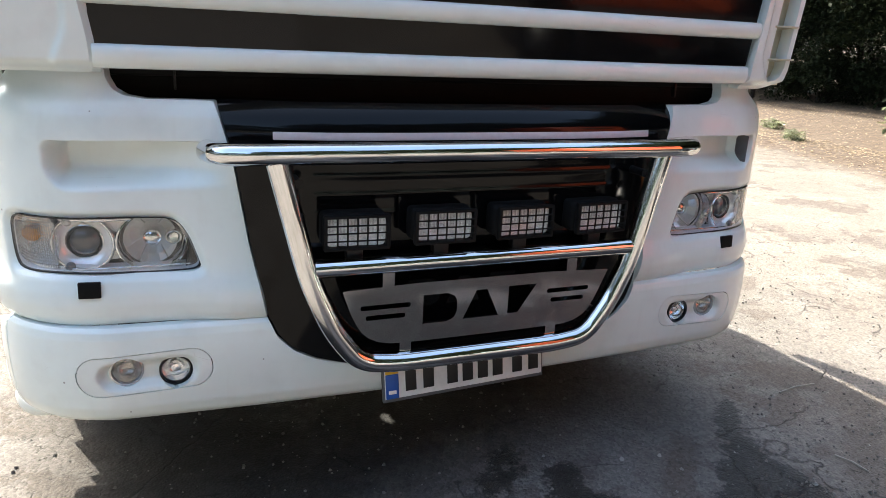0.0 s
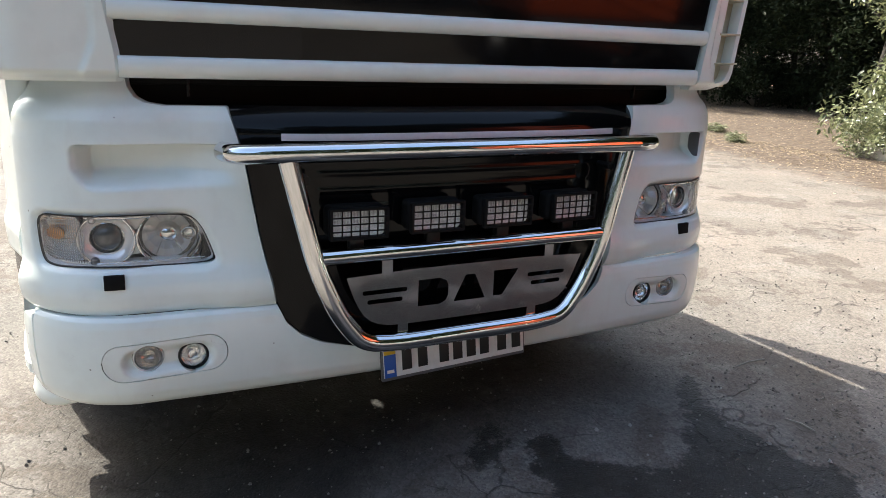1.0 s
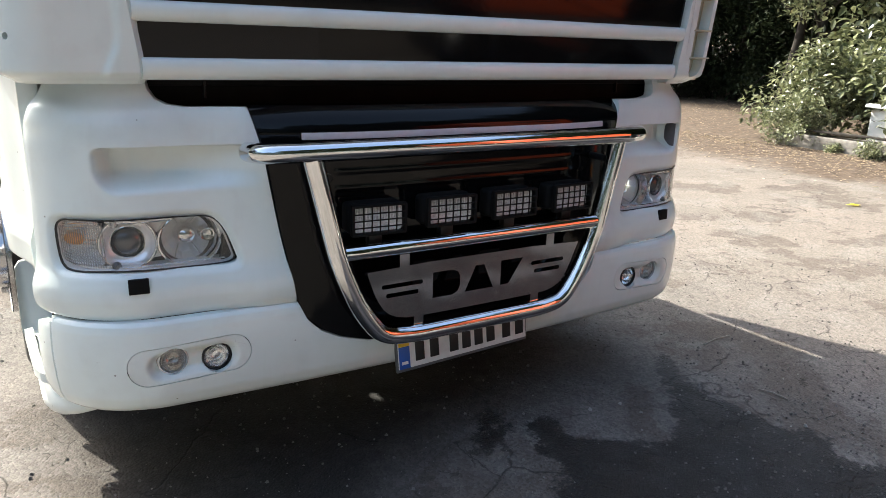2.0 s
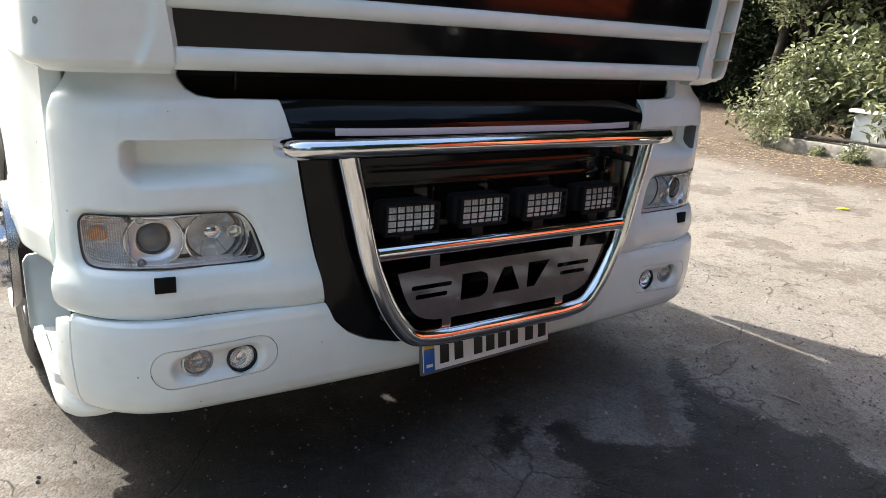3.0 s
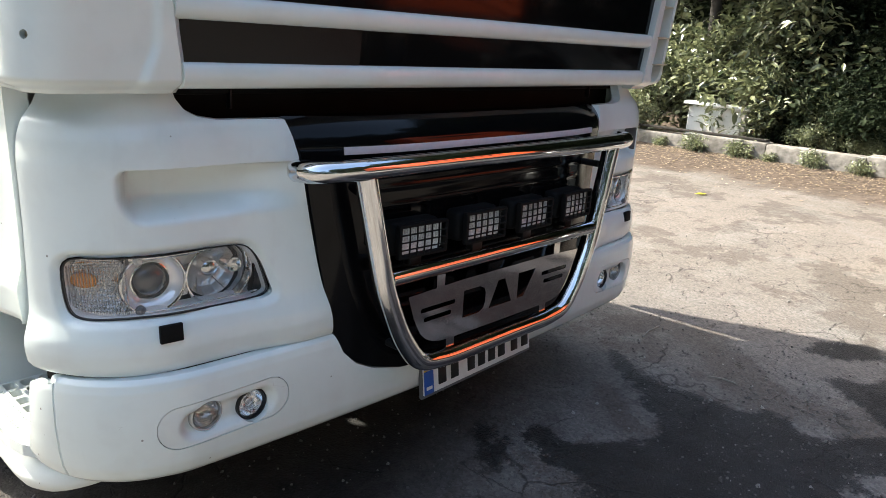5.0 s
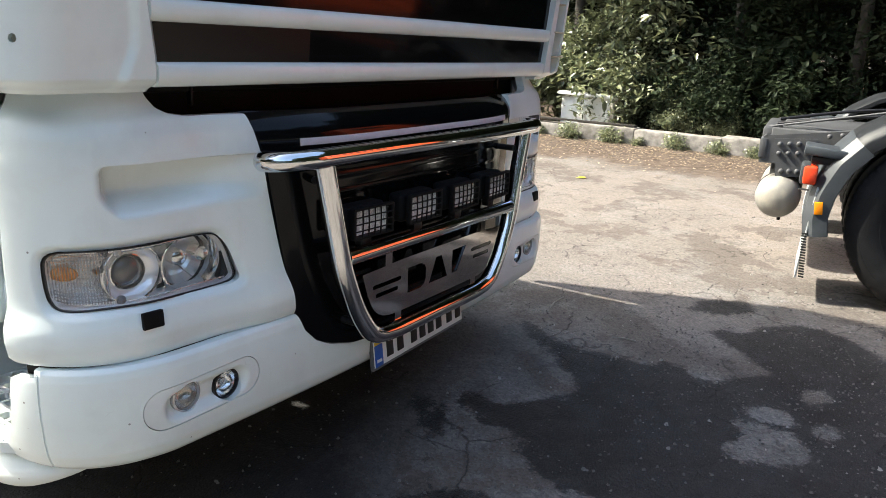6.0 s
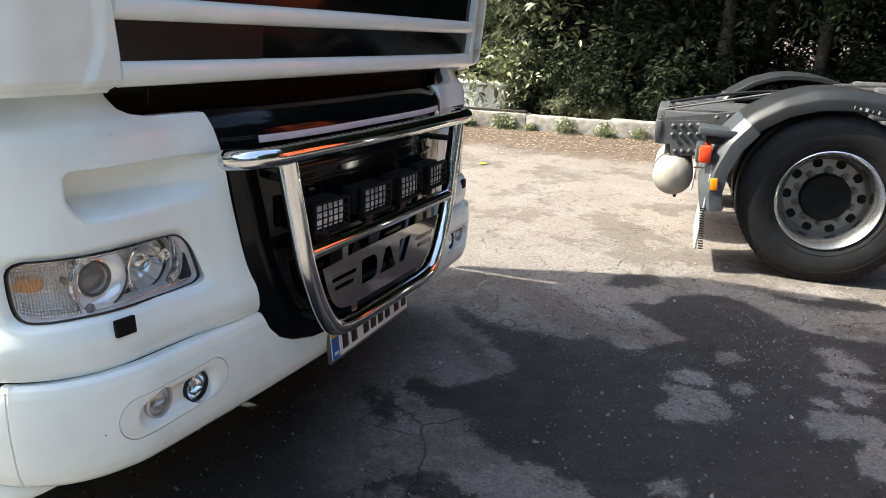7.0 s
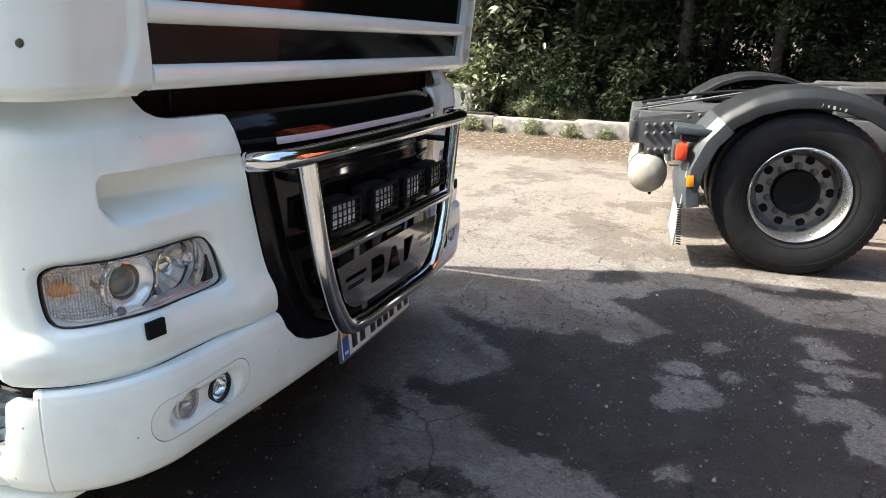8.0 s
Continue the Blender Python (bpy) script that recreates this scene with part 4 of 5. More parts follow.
emblem = [np.array([(-0.186, 0.640), (-0.112, 0.640), (-0.090, 0.650), (-0.082, 0.668), (-0.082, 0.700), (-0.090, 0.716), (-0.112, 0.726), (-0.186, 0.726)]),
          np.array([(-0.062, 0.642), (0.052, 0.642), (0.012, 0.727), (-0.022, 0.727)]),
          np.array([(0.082, 0.644), (0.116, 0.644), (0.140, 0.680), (0.174, 0.730), (0.082, 0.730)])]
dashes = [slot(sx * 0.290 - 0.006, 0.703 - 0.030 * k, 0.145 - 0.03 * k, 0.014, 0.006, 0) for sx in (-1, 1) for k in (0, 1)]
tabs = [slot(0.29 * sx, 0.795, 0.034, 0.09, 0.002) for sx in (-1, 1)] + [slot(0.235 * sx, 0.565, 0.034, 0.07, 0.002) for sx in (-1, 1)]
plate_in = inside_distance(PLATE)


def plate_keep(s, z):
    d = plate_in(s, z)
    for t in tabs:
        d = np.minimum(d, t(s, z))
    for e in emblem:
        d = np.maximum(d, -inside_distance(e)(s, z))
    for e in dashes:
        d = np.maximum(d, -e(s, z))
    return d


sheet("emblem_plate", steps(-0.43, 0.43, 0.0045), steps(0.52, 0.845, 0.0045), plate_keep, lambda s, z: np.stack([s, -0.150 + 0 * s, z], -1), BRUSHED, bar, (0, 0.003, 0), False, "brushed steel plate with plain cut-out shapes")


# work lamps on the middle tube
def work_lamp(x, y, z, turn):
    body = new("work_lamp")
    body.parent = lorry
    tagged(body, "black work lamp with wire grid over ribbed glass")
    body.matrix_basis = pose(x, y, z, 0, 0, turn)
    block("housing", (0, 0.051, 0), (0.178, 0.060, 0.094), DARK_VOID, body, 0.016, seg=3)
    # a shallow reflector dish behind the ribbed glass
    sheet("reflector", steps(-0.08, 0.08, 0.008), steps(-0.04, 0.04, 0.008), slot(0, 0, 0.158, 0.078, 0.012),
          lambda s, q: np.stack([s, 0.006 + 0.012 * (1 - (s / 0.08) ** 2) * (1 - (q / 0.045) ** 2), q], -1), LAMP_MIRROR, body, (0, 0, 0))
    spun("bulb", [(0.009, 0), (0.009, 0.006), (0.006, 0.011), (0.002, 0.012)], pose(-0.006, 0.016, -0.004, 90), LAMP_MIRROR, body, 16)
    for k in range(16):
        block("lens_rib", (-0.072 + 0.0096 * k, 0.000, 0.016), (0.0052, 0.004, 0.044), LENS_CLEAR, body, 0.0015, (0, 0, 0), "", 1).visible_shadow = False
    for e in (-1, 1):
        block("rim_bar", (0, -0.004, e * 0.043), (0.176, 0.018, 0.009), DARK_VOID, body, 0.003)
        block("rim_bar", (e * 0.084, -0.004, 0), (0.011, 0.018, 0.090), DARK_VOID, body, 0.003)
    for k in range(5):
        pipe("grid_wire", [(-0.053 + 0.0265 * k, -0.012, -0.042), (-0.053 + 0.0265 * k, -0.014, 0), (-0.053 + 0.0265 * k, -0.012, 0.042)], 0.0024, DARK_VOID, body, 8)
    for k in range(3):
        pipe("grid_wire", [(-0.083, -0.014, -0.0205 + 0.0205 * k), (0.083, -0.014, -0.0205 + 0.0205 * k)], 0.0022, DARK_VOID, body, 8)
    lens = block("lens", (0, -0.003, 0), (0.162, 0.003, 0.080), CLEAR, body, 0.001)
    lens.visible_shadow = False
    block("foot", (0, 0.034, -0.062), (0.045, 0.03, 0.04), SATIN_BLACK, body, 0.004)


for x, y, z, turn in ((-0.383, -0.153, 0.922, -3), (-0.141, -0.172, 0.930, -1), (0.104, -0.172, 0.930, 1), (0.370, -0.153, 0.926, 3)):
    work_lamp(x, y, z, turn)

# number plate: its signs are plain bars
pl = new("number_plate")
pl.parent = lorry
tagged(pl, "white number plate with blue band in a grey holder")
pl.matrix_basis = pose(-0.012, -0.088, 0.443, -4, -3.2, -2.0)
block("holder", (0, 0.008, 0), (0.530, 0.014, 0.130), GREY_FRAME, pl, 0.005)
block("plate", (0, -0.001, 0.003), (0.516, 0.004, 0.110), PLATE_WHITE, pl, 0.0015)
block("blue_band", (-0.236, -0.0035, -0.012), (0.040, 0.003, 0.078), PLATE_BLUE, pl, 0.001)
block("yellow_band", (-0.236, -0.0035, 0.042), (0.040, 0.003, 0.028), PLATE_YELLOW, pl, 0.001)
block("country_bar", (-0.236, -0.0055, -0.030), (0.024, 0.002, 0.011), PLATE_WHITE, pl, 0.0005)
for x in (-0.178, -0.122, -0.045, 0.005, 0.055, 0.105, 0.172, 0.228):
    block("sign_bar", (x, -0.0045, 0.004), (0.034, 0.003, 0.074), INK, pl, 0.001)


# ---- the grey tractor unit beside it ----
CHALK = material("faint_chalk", (0.32, 0.33, 0.33), 0.8, grain=0.3, grain_scale=150)
unit = tagged(new("tractor_unit"), "tractor unit with grey mudguards, bare chassis and orange cab", "truck")
unit.matrix_world = Matrix.Translation((2.56, -1.05, 0)) @ Matrix.Rotation(radians(7.0), 4, "Z") @ Matrix.Translation((-2.56, 1.05, 0))
CX = 3.95
for side in (-1, 1):
    x = CX + side * 0.42
    rail = block("chassis_rail", (x, -3.5, 0.835), (0.08, 5.6, 0.21), CHASSIS, unit, 0.008)
    sheet("rail_end", steps(-1.22, -0.64, 0.02), steps(0.66, 1.02, 0.02), inside_distance([(-1.22, 0.965), (-0.655, 0.885), (-0.645, 0.70), (-0.72, 0.70), (-1.22, 0.74)]),
          lambda s, z, x=x, side=side: np.stack([x - 0.045 + 0 * s, s, z], -1), CHASSIS, rail, (0.09, 0, 0), True)
    # riveted bracket and its bolts
    sheet("bracket_plate", steps(-1.01, -0.68, 0.02), steps(0.60, 0.92, 0.02), inside_distance([(-0.725, 0.870), (-0.985, 0.890), (-0.995, 0.64), (-0.765, 0.61), (-0.755, 0.70), (-0.725, 0.76)]),
          lambda s, z, x=x: np.stack([x - 0.060 + 0 * s, s, z], -1), CHASSIS, rail, (0.012, 0, 0), True)
    for y, z in [(-0.765 - 0.058 * i, 0.838 + 0.006 * i) for i in range(4)] + [(-0.765 - 0.058 * i, 0.775 + 0.005 * i) for i in range(4)] + [(-0.795 - 0.05 * i, 0.655 + 0.004 * i) for i in range(4)] + [(-1.055, 0.915), (-1.13, 0.928), (-1.18, 0.938)]:
        spun("bolt", [(0.017, 0), (0.017, 0.010), (0.014, 0.016), (0.006, 0.020)], pose(x - 0.062, y, z, 0, -90, 0), CHASSIS, rail, 10)
for y in (-0.69, -1.4, -2.3):
    block("cross_member", (CX, y, 0.84), (0.78, 0.10, 0.20), CHASSIS, unit, 0.015)
block("rear_beam", (CX, -0.66, 0.80), (0.95, 0.05, 0.14), CHASSIS, unit, 0.012)
block("chassis_deck", (CX, -1.07, 0.945), (0.80, 0.62, 0.02), CHASSIS, unit, 0.005)
# air tank across the frame with a domed end
spun("air_tank", [(0.004, -0.56), (0.07, -0.55), (0.115, -0.52), (0.140, -0.47), (0.146, -0.43), (0.146, 0.43), (0.140, 0.47), (0.115, 0.52), (0.07, 0.55), (0.004, 0.56)],
     pose(CX - 0.04, -0.80, 0.475, 0, 90, 0), TANK_WHITE, unit, 40, "chalky white air tank with domed end")
for x in (CX - 0.30, CX + 0.30):
    spun("tank_strap", [(0.146, -0.02), (0.149, -0.019), (0.149, 0.019), (0.146, 0.02)], pose(x, -0.80, 0.475, 0, 90, 0), SATIN_BLACK, unit, 40)
    block("tank_hanger", (x, -0.80, 0.66), (0.05, 0.16, 0.14), CHASSIS, unit, 0.01)
pipe("drain_valve", [(CX - 0.48, -0.83, 0.35), (CX - 0.48, -0.83, 0.315)], 0.012, DARK_VOID, unit, 10)


def mudguard(side):
    """An arched mudguard over a twin wheel, its front skirt and the lip along its outer edge."""
    x0 = CX + side * 1.28
    pts = [(-1.005, 0.40), (-0.985, 0.52), (-1.010, 0.68), (-1.085, 0.86), (-1.21, 1.01), (-1.38, 1.115), (-1.56, 1.17), (-1.72, 1.18), (-1.90, 1.165), (-2.08, 1.110), (-2.20, 1.040)]
    path = rounded_path([(0, y, z) for y, z in pts], 0.035, 3)

    def band(name, path, row, mat, parent, label=""):
        verts, faces, k = [], [], len(row)
        for i, p in enumerate(path):
            d = (path[min(i + 1, len(path) - 1)] - path[max(i - 1, 0)]).normalized()
            out = Vector((0, p.y + 1.69, p.z - 0.525)).normalized()
            nrm = Vector((0, d.z, -d.y))
            nrm = -nrm if nrm.dot(out) < 0 else nrm
            nrm = (nrm + out).normalized()
            for dx, dn in row:
                q = p + nrm * dn
                verts.append((x0 - side * dx, q.y, q.z))
        for i in range(len(path) - 1):
            for j in range(k - 1):
                f = (i * k + j, i * k + j + 1, (i + 1) * k + j + 1, (i + 1) * k + j)
                faces.append(f if side < 0 else f[::-1])
        ob = mesh_object(name, verts, faces, mat, parent, label)
        ob.data.set_sharp_from_angle(angle=radians(40))
        return ob
    split = next(i for i, p in enumerate(path) if p.z > 0.90)
    g = band("mudguard", path[split - 1:], [(0.0, -0.105), (-0.012, -0.100), (-0.014, -0.045), (-0.008, -0.030), (0.030, 0.004), (0.045, 0.014), (0.30, 0.016), (0.58, 0.012), (0.60, 0.0), (0.60, -0.03)], DARK_PLASTIC, unit, "dusty grey plastic mudguard")
    # the lower section laps over it and stands a little prouder
    band("lower_section", path[:split + 1], [(0.0, -0.118), (-0.018, -0.113), (-0.022, -0.060), (-0.020, -0.036), (0.024, 0.006), (0.040, 0.020), (0.30, 0.022), (0.58, 0.018), (0.60, 0.0), (0.60, -0.03)], GREY_PLASTIC, g)
    # mounting arm towards the rear, tail lamp, side marker, flap
    block("arm", (x0 - side * 0.12, -1.045, 0.897), (0.24, 0.25, 0.052), GREY_PLASTIC, g, 0.010, (5, 0, 0))
    block("arm_rib", (x0 - side * 0.11, -1.05, 0.850), (0.17, 0.17, 0.046), SATIN_BLACK, g, 0.008)
    lamp = block("tail_lamp", (x0 - side * 0.10, -0.945, 0.765), (0.20, 0.055, 0.115), GREY_PLASTIC, unit, 0.014)
    block("red_lens", (x0 - side * 0.085, -0.972, 0.764), (0.215, 0.075, 0.108), RED_LENS, lamp, 0.016, label="red tail lamp lens")
    block("side_marker", (x0 + side * 0.024, -1.045, 0.582), (0.012, 0.045, 0.075), AMBER, g, 0.004, (-6, 0, 0), "amber side marker")
    flap = block("mud_flap", (x0 - side * 0.28, -1.005, 0.42), (0.56, 0.012, 0.56), CHALK, unit, 0.004, (4, 0, 0))
    for n in range(17):
        block("flap_rib", (x0 + side * 0.003, -1.018 + 0.0014 * n, 0.155 + 0.0165 * n), (0.006, 0.030, 0.009), INK, flap, 0, (4, 0, 0))
    # chalk marks, as plain strokes
    for n in range(5):
        y = -1.755 - 0.033 * n
        block("chalk_stroke", (x0 + side * 0.0155, y, 1.100 - 0.006 * n), (0.002, 0.004 + 0.006 * (n % 3), 0.020 - 0.006 * (n % 2)), CHALK, g, 0, (12, 0, 0))
    pipe("cable", rounded_path([(x0 - side * 0.02, -0.99, 0.72), (x0 - side * 0.12, -1.03, 0.66), (x0 - side * 0.35, -0.93, 0.62)], 0.05), 0.007, SATIN_BLACK, unit, 8)
    return g


for side in (-1, 1):
    mudguard(side)
    w = new("rear_wheel")
    w.parent = unit
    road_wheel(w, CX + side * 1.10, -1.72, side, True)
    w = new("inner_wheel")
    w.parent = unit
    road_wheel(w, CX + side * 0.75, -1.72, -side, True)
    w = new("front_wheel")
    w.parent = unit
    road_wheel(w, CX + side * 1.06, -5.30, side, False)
block("axle", (CX, -1.69, 0.525), (1.6, 0.16, 0.16), CHASSIS, unit, 0.06)
spun("differential", [(0.02, -0.2), (0.15, -0.16), (0.21, -0.05), (0.21, 0.05), (0.15, 0.16), (0.02, 0.2)], pose(CX, -1.69, 0.525, 90), CHASSIS, unit, 30)
# fifth wheel
fifth = sheet("fifth_wheel", steps(-0.46, 0.46, 0.02), steps(-2.66, -1.66, 0.02), inside_distance(outline([(-0.45, -2.64), (0.45, -2.64), (0.46, -2.11), (0.30, -1.68), (0.14, -1.66), (0.10, -2.11), (-0.10, -2.11), (-0.14, -1.66), (-0.30, -1.68), (-0.46, -2.11)], 2)),
              lambda s, z: np.stack([CX + s, z - 0.22, 1.165 + 0.02 * np.clip((-2.11 - z) / 0.5, -1, 1)], -1), GREASE, unit, (0, 0, -0.035), False, "greasy steel fifth wheel plate")
for side in (-1, 1):
    block("plate_stand", (CX + side * 0.36, -2.2, 1.06), (0.10, 0.30, 0.22), CHASSIS, unit, 0.02)
    pipe("air_line", rounded_path([(CX + side * 0.2, -0.72, 0.95), (CX + side * 0.30, -1.25, 1.05), (CX + side * 0.34, -2.4, 1.13), (CX + side * 0.36, -4.2, 1.35)], 0.3), 0.012, SATIN_BLACK, unit, 8)
pipe("rail_rod", [(CX - 0.36, -0.68, 0.94), (CX - 0.50, -1.50, 1.125)], 0.008, CHASSIS, unit, 8)
# orange cab
cabx = block("cab", (CX, -5.45, 2.25), (2.46, 2.1, 2.5), ORANGE, unit, 0.14, label="orange cab with dark rear window", seg=4)
block("rear_window", (CX, -4.395, 2.75), (1.3, 0.02, 0.5), GLASS_DARK, cabx, 0.008)
block("cab_deck", (CX, -5.4, 0.96), (2.3, 2.0, 0.12), CHASSIS, cabx, 0.03)
# added tanks, coloured black to stand for shade behind the wheel
block("side_tank", (CX - 0.93, -3.25, 0.62), (0.6, 1.5, 0.58), SATIN_BLACK, unit, 0.10, label="added side tank, black in place of shade", seg=4)
block("side_tank", (CX + 0.95, -3.2, 0.62), (0.6, 1.5, 0.58), SATIN_BLACK, unit, 0.10, label="added side tank, black in place of shade", seg=4)

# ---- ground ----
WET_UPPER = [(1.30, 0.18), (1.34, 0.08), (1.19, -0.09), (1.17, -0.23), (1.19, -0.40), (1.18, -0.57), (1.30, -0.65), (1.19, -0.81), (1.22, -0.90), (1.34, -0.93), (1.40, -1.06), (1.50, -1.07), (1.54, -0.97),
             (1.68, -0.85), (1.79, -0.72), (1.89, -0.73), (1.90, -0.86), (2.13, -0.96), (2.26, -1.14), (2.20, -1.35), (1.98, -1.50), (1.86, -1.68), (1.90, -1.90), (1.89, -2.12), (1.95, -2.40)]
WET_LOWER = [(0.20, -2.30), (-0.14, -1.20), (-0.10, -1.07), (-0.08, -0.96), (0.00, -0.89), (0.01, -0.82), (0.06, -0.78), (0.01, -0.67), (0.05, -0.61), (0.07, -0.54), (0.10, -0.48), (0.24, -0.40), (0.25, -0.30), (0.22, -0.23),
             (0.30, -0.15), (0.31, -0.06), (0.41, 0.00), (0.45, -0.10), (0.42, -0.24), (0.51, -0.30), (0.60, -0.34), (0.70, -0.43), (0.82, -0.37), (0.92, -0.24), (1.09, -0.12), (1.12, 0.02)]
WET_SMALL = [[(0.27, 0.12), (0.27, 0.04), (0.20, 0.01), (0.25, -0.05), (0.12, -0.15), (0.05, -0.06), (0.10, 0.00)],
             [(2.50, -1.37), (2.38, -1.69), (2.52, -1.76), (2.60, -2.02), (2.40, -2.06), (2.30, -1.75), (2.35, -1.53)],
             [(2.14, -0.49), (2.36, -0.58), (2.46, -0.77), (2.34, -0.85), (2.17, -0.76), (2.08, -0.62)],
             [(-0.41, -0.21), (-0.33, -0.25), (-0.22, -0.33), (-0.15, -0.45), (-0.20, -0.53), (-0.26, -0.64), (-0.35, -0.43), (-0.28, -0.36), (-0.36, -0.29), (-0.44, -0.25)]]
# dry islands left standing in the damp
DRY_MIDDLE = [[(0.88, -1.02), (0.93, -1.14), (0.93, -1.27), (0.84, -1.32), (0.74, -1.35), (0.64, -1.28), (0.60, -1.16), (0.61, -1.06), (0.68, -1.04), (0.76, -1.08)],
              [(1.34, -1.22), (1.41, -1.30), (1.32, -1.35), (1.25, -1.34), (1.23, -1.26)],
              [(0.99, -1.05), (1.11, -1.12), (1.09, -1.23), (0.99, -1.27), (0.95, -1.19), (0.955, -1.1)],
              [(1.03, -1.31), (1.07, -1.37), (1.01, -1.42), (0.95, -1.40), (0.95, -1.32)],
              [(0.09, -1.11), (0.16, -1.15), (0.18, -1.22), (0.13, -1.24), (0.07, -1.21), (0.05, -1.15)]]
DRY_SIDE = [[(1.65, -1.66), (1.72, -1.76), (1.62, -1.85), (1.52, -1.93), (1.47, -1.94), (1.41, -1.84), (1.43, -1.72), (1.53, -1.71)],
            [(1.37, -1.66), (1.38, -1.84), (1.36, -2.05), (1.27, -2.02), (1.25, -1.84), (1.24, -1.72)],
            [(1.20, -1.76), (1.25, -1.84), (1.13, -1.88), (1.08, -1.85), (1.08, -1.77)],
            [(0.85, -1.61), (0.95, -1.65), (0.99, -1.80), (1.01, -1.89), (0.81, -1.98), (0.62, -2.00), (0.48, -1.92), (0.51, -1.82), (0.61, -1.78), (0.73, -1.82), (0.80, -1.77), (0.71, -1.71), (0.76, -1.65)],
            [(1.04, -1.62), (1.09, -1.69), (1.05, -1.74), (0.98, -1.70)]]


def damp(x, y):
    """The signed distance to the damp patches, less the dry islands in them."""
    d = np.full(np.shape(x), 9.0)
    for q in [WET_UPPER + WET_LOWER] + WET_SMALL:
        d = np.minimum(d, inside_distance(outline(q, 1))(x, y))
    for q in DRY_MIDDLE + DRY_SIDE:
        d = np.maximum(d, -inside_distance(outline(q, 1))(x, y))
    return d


xs = np.concatenate([[-400, -120, -40, -15, -8, -5], steps(-3.2, -0.9, 0.1), steps(-0.85, 2.6, 0.02), steps(2.7, 6.0, 0.1), [7, 8, 9, 10, 12, 15, 20, 40, 120, 400]])
ys = np.concatenate([[-400, -120, -40, -15, -9, -6, -4.5], steps(-3.2, -2.5, 0.1), steps(-2.45, 1.0, 0.02), steps(1.1, 5.0, 0.1), [6, 7, 8, 10, 13, 17, 25, 40, 120, 400]])
GX, GY = np.meshgrid(xs, ys, indexing="ij")
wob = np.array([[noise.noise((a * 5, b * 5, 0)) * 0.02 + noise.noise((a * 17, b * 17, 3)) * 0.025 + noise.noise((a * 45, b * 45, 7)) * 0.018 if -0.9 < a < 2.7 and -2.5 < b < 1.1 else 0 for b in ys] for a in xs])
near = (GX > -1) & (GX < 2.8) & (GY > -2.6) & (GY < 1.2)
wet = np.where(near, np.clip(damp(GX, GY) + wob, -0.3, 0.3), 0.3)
# shade under the lorry's front, painted as darker ground with a ragged edge
shade_edge = inside_distance(outline([(-1.28, 1.4), (0.95, 1.4), (0.80, 0.54), (0.40, 0.24), (0.0, 0.08), (-0.28, -0.08), (-0.46, -0.45), (-0.60, -1.0), (-0.92, -0.95), (-1.04, -0.45), (-1.16, 0.1)], 2))(GX, GY)
lorry_shade = 0.88 * np.clip(0.58 - (shade_edge + 2.2 * wob) / 0.42, 0, 1)
hgt = np.array([[noise.noise((a * 1.3, b * 1.3, 5)) * 0.008 + noise.noise((a * 6, b * 6, 9)) * 0.002 if abs(a) < 14 and abs(b) < 14 else 0 for b in ys] for a in xs])
n_y = len(ys)
ground = mesh_object("ground", np.stack([GX, GY, hgt - 0.004], -1).reshape(-1, 3),
                     [(i * n_y + j, (i + 1) * n_y + j, (i + 1) * n_y + j + 1, i * n_y + j + 1) for i in range(len(xs) - 1) for j in range(n_y - 1)], BARK)
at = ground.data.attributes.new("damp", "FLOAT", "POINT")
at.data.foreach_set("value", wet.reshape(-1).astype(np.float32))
at = ground.data.attributes.new("lorry_shade", "FLOAT", "POINT")
at.data.foreach_set("value", lorry_shade.reshape(-1).astype(np.float32))
tagged(ground, "old cracked asphalt yard with damp patches and dust", "ground", kind="structure")


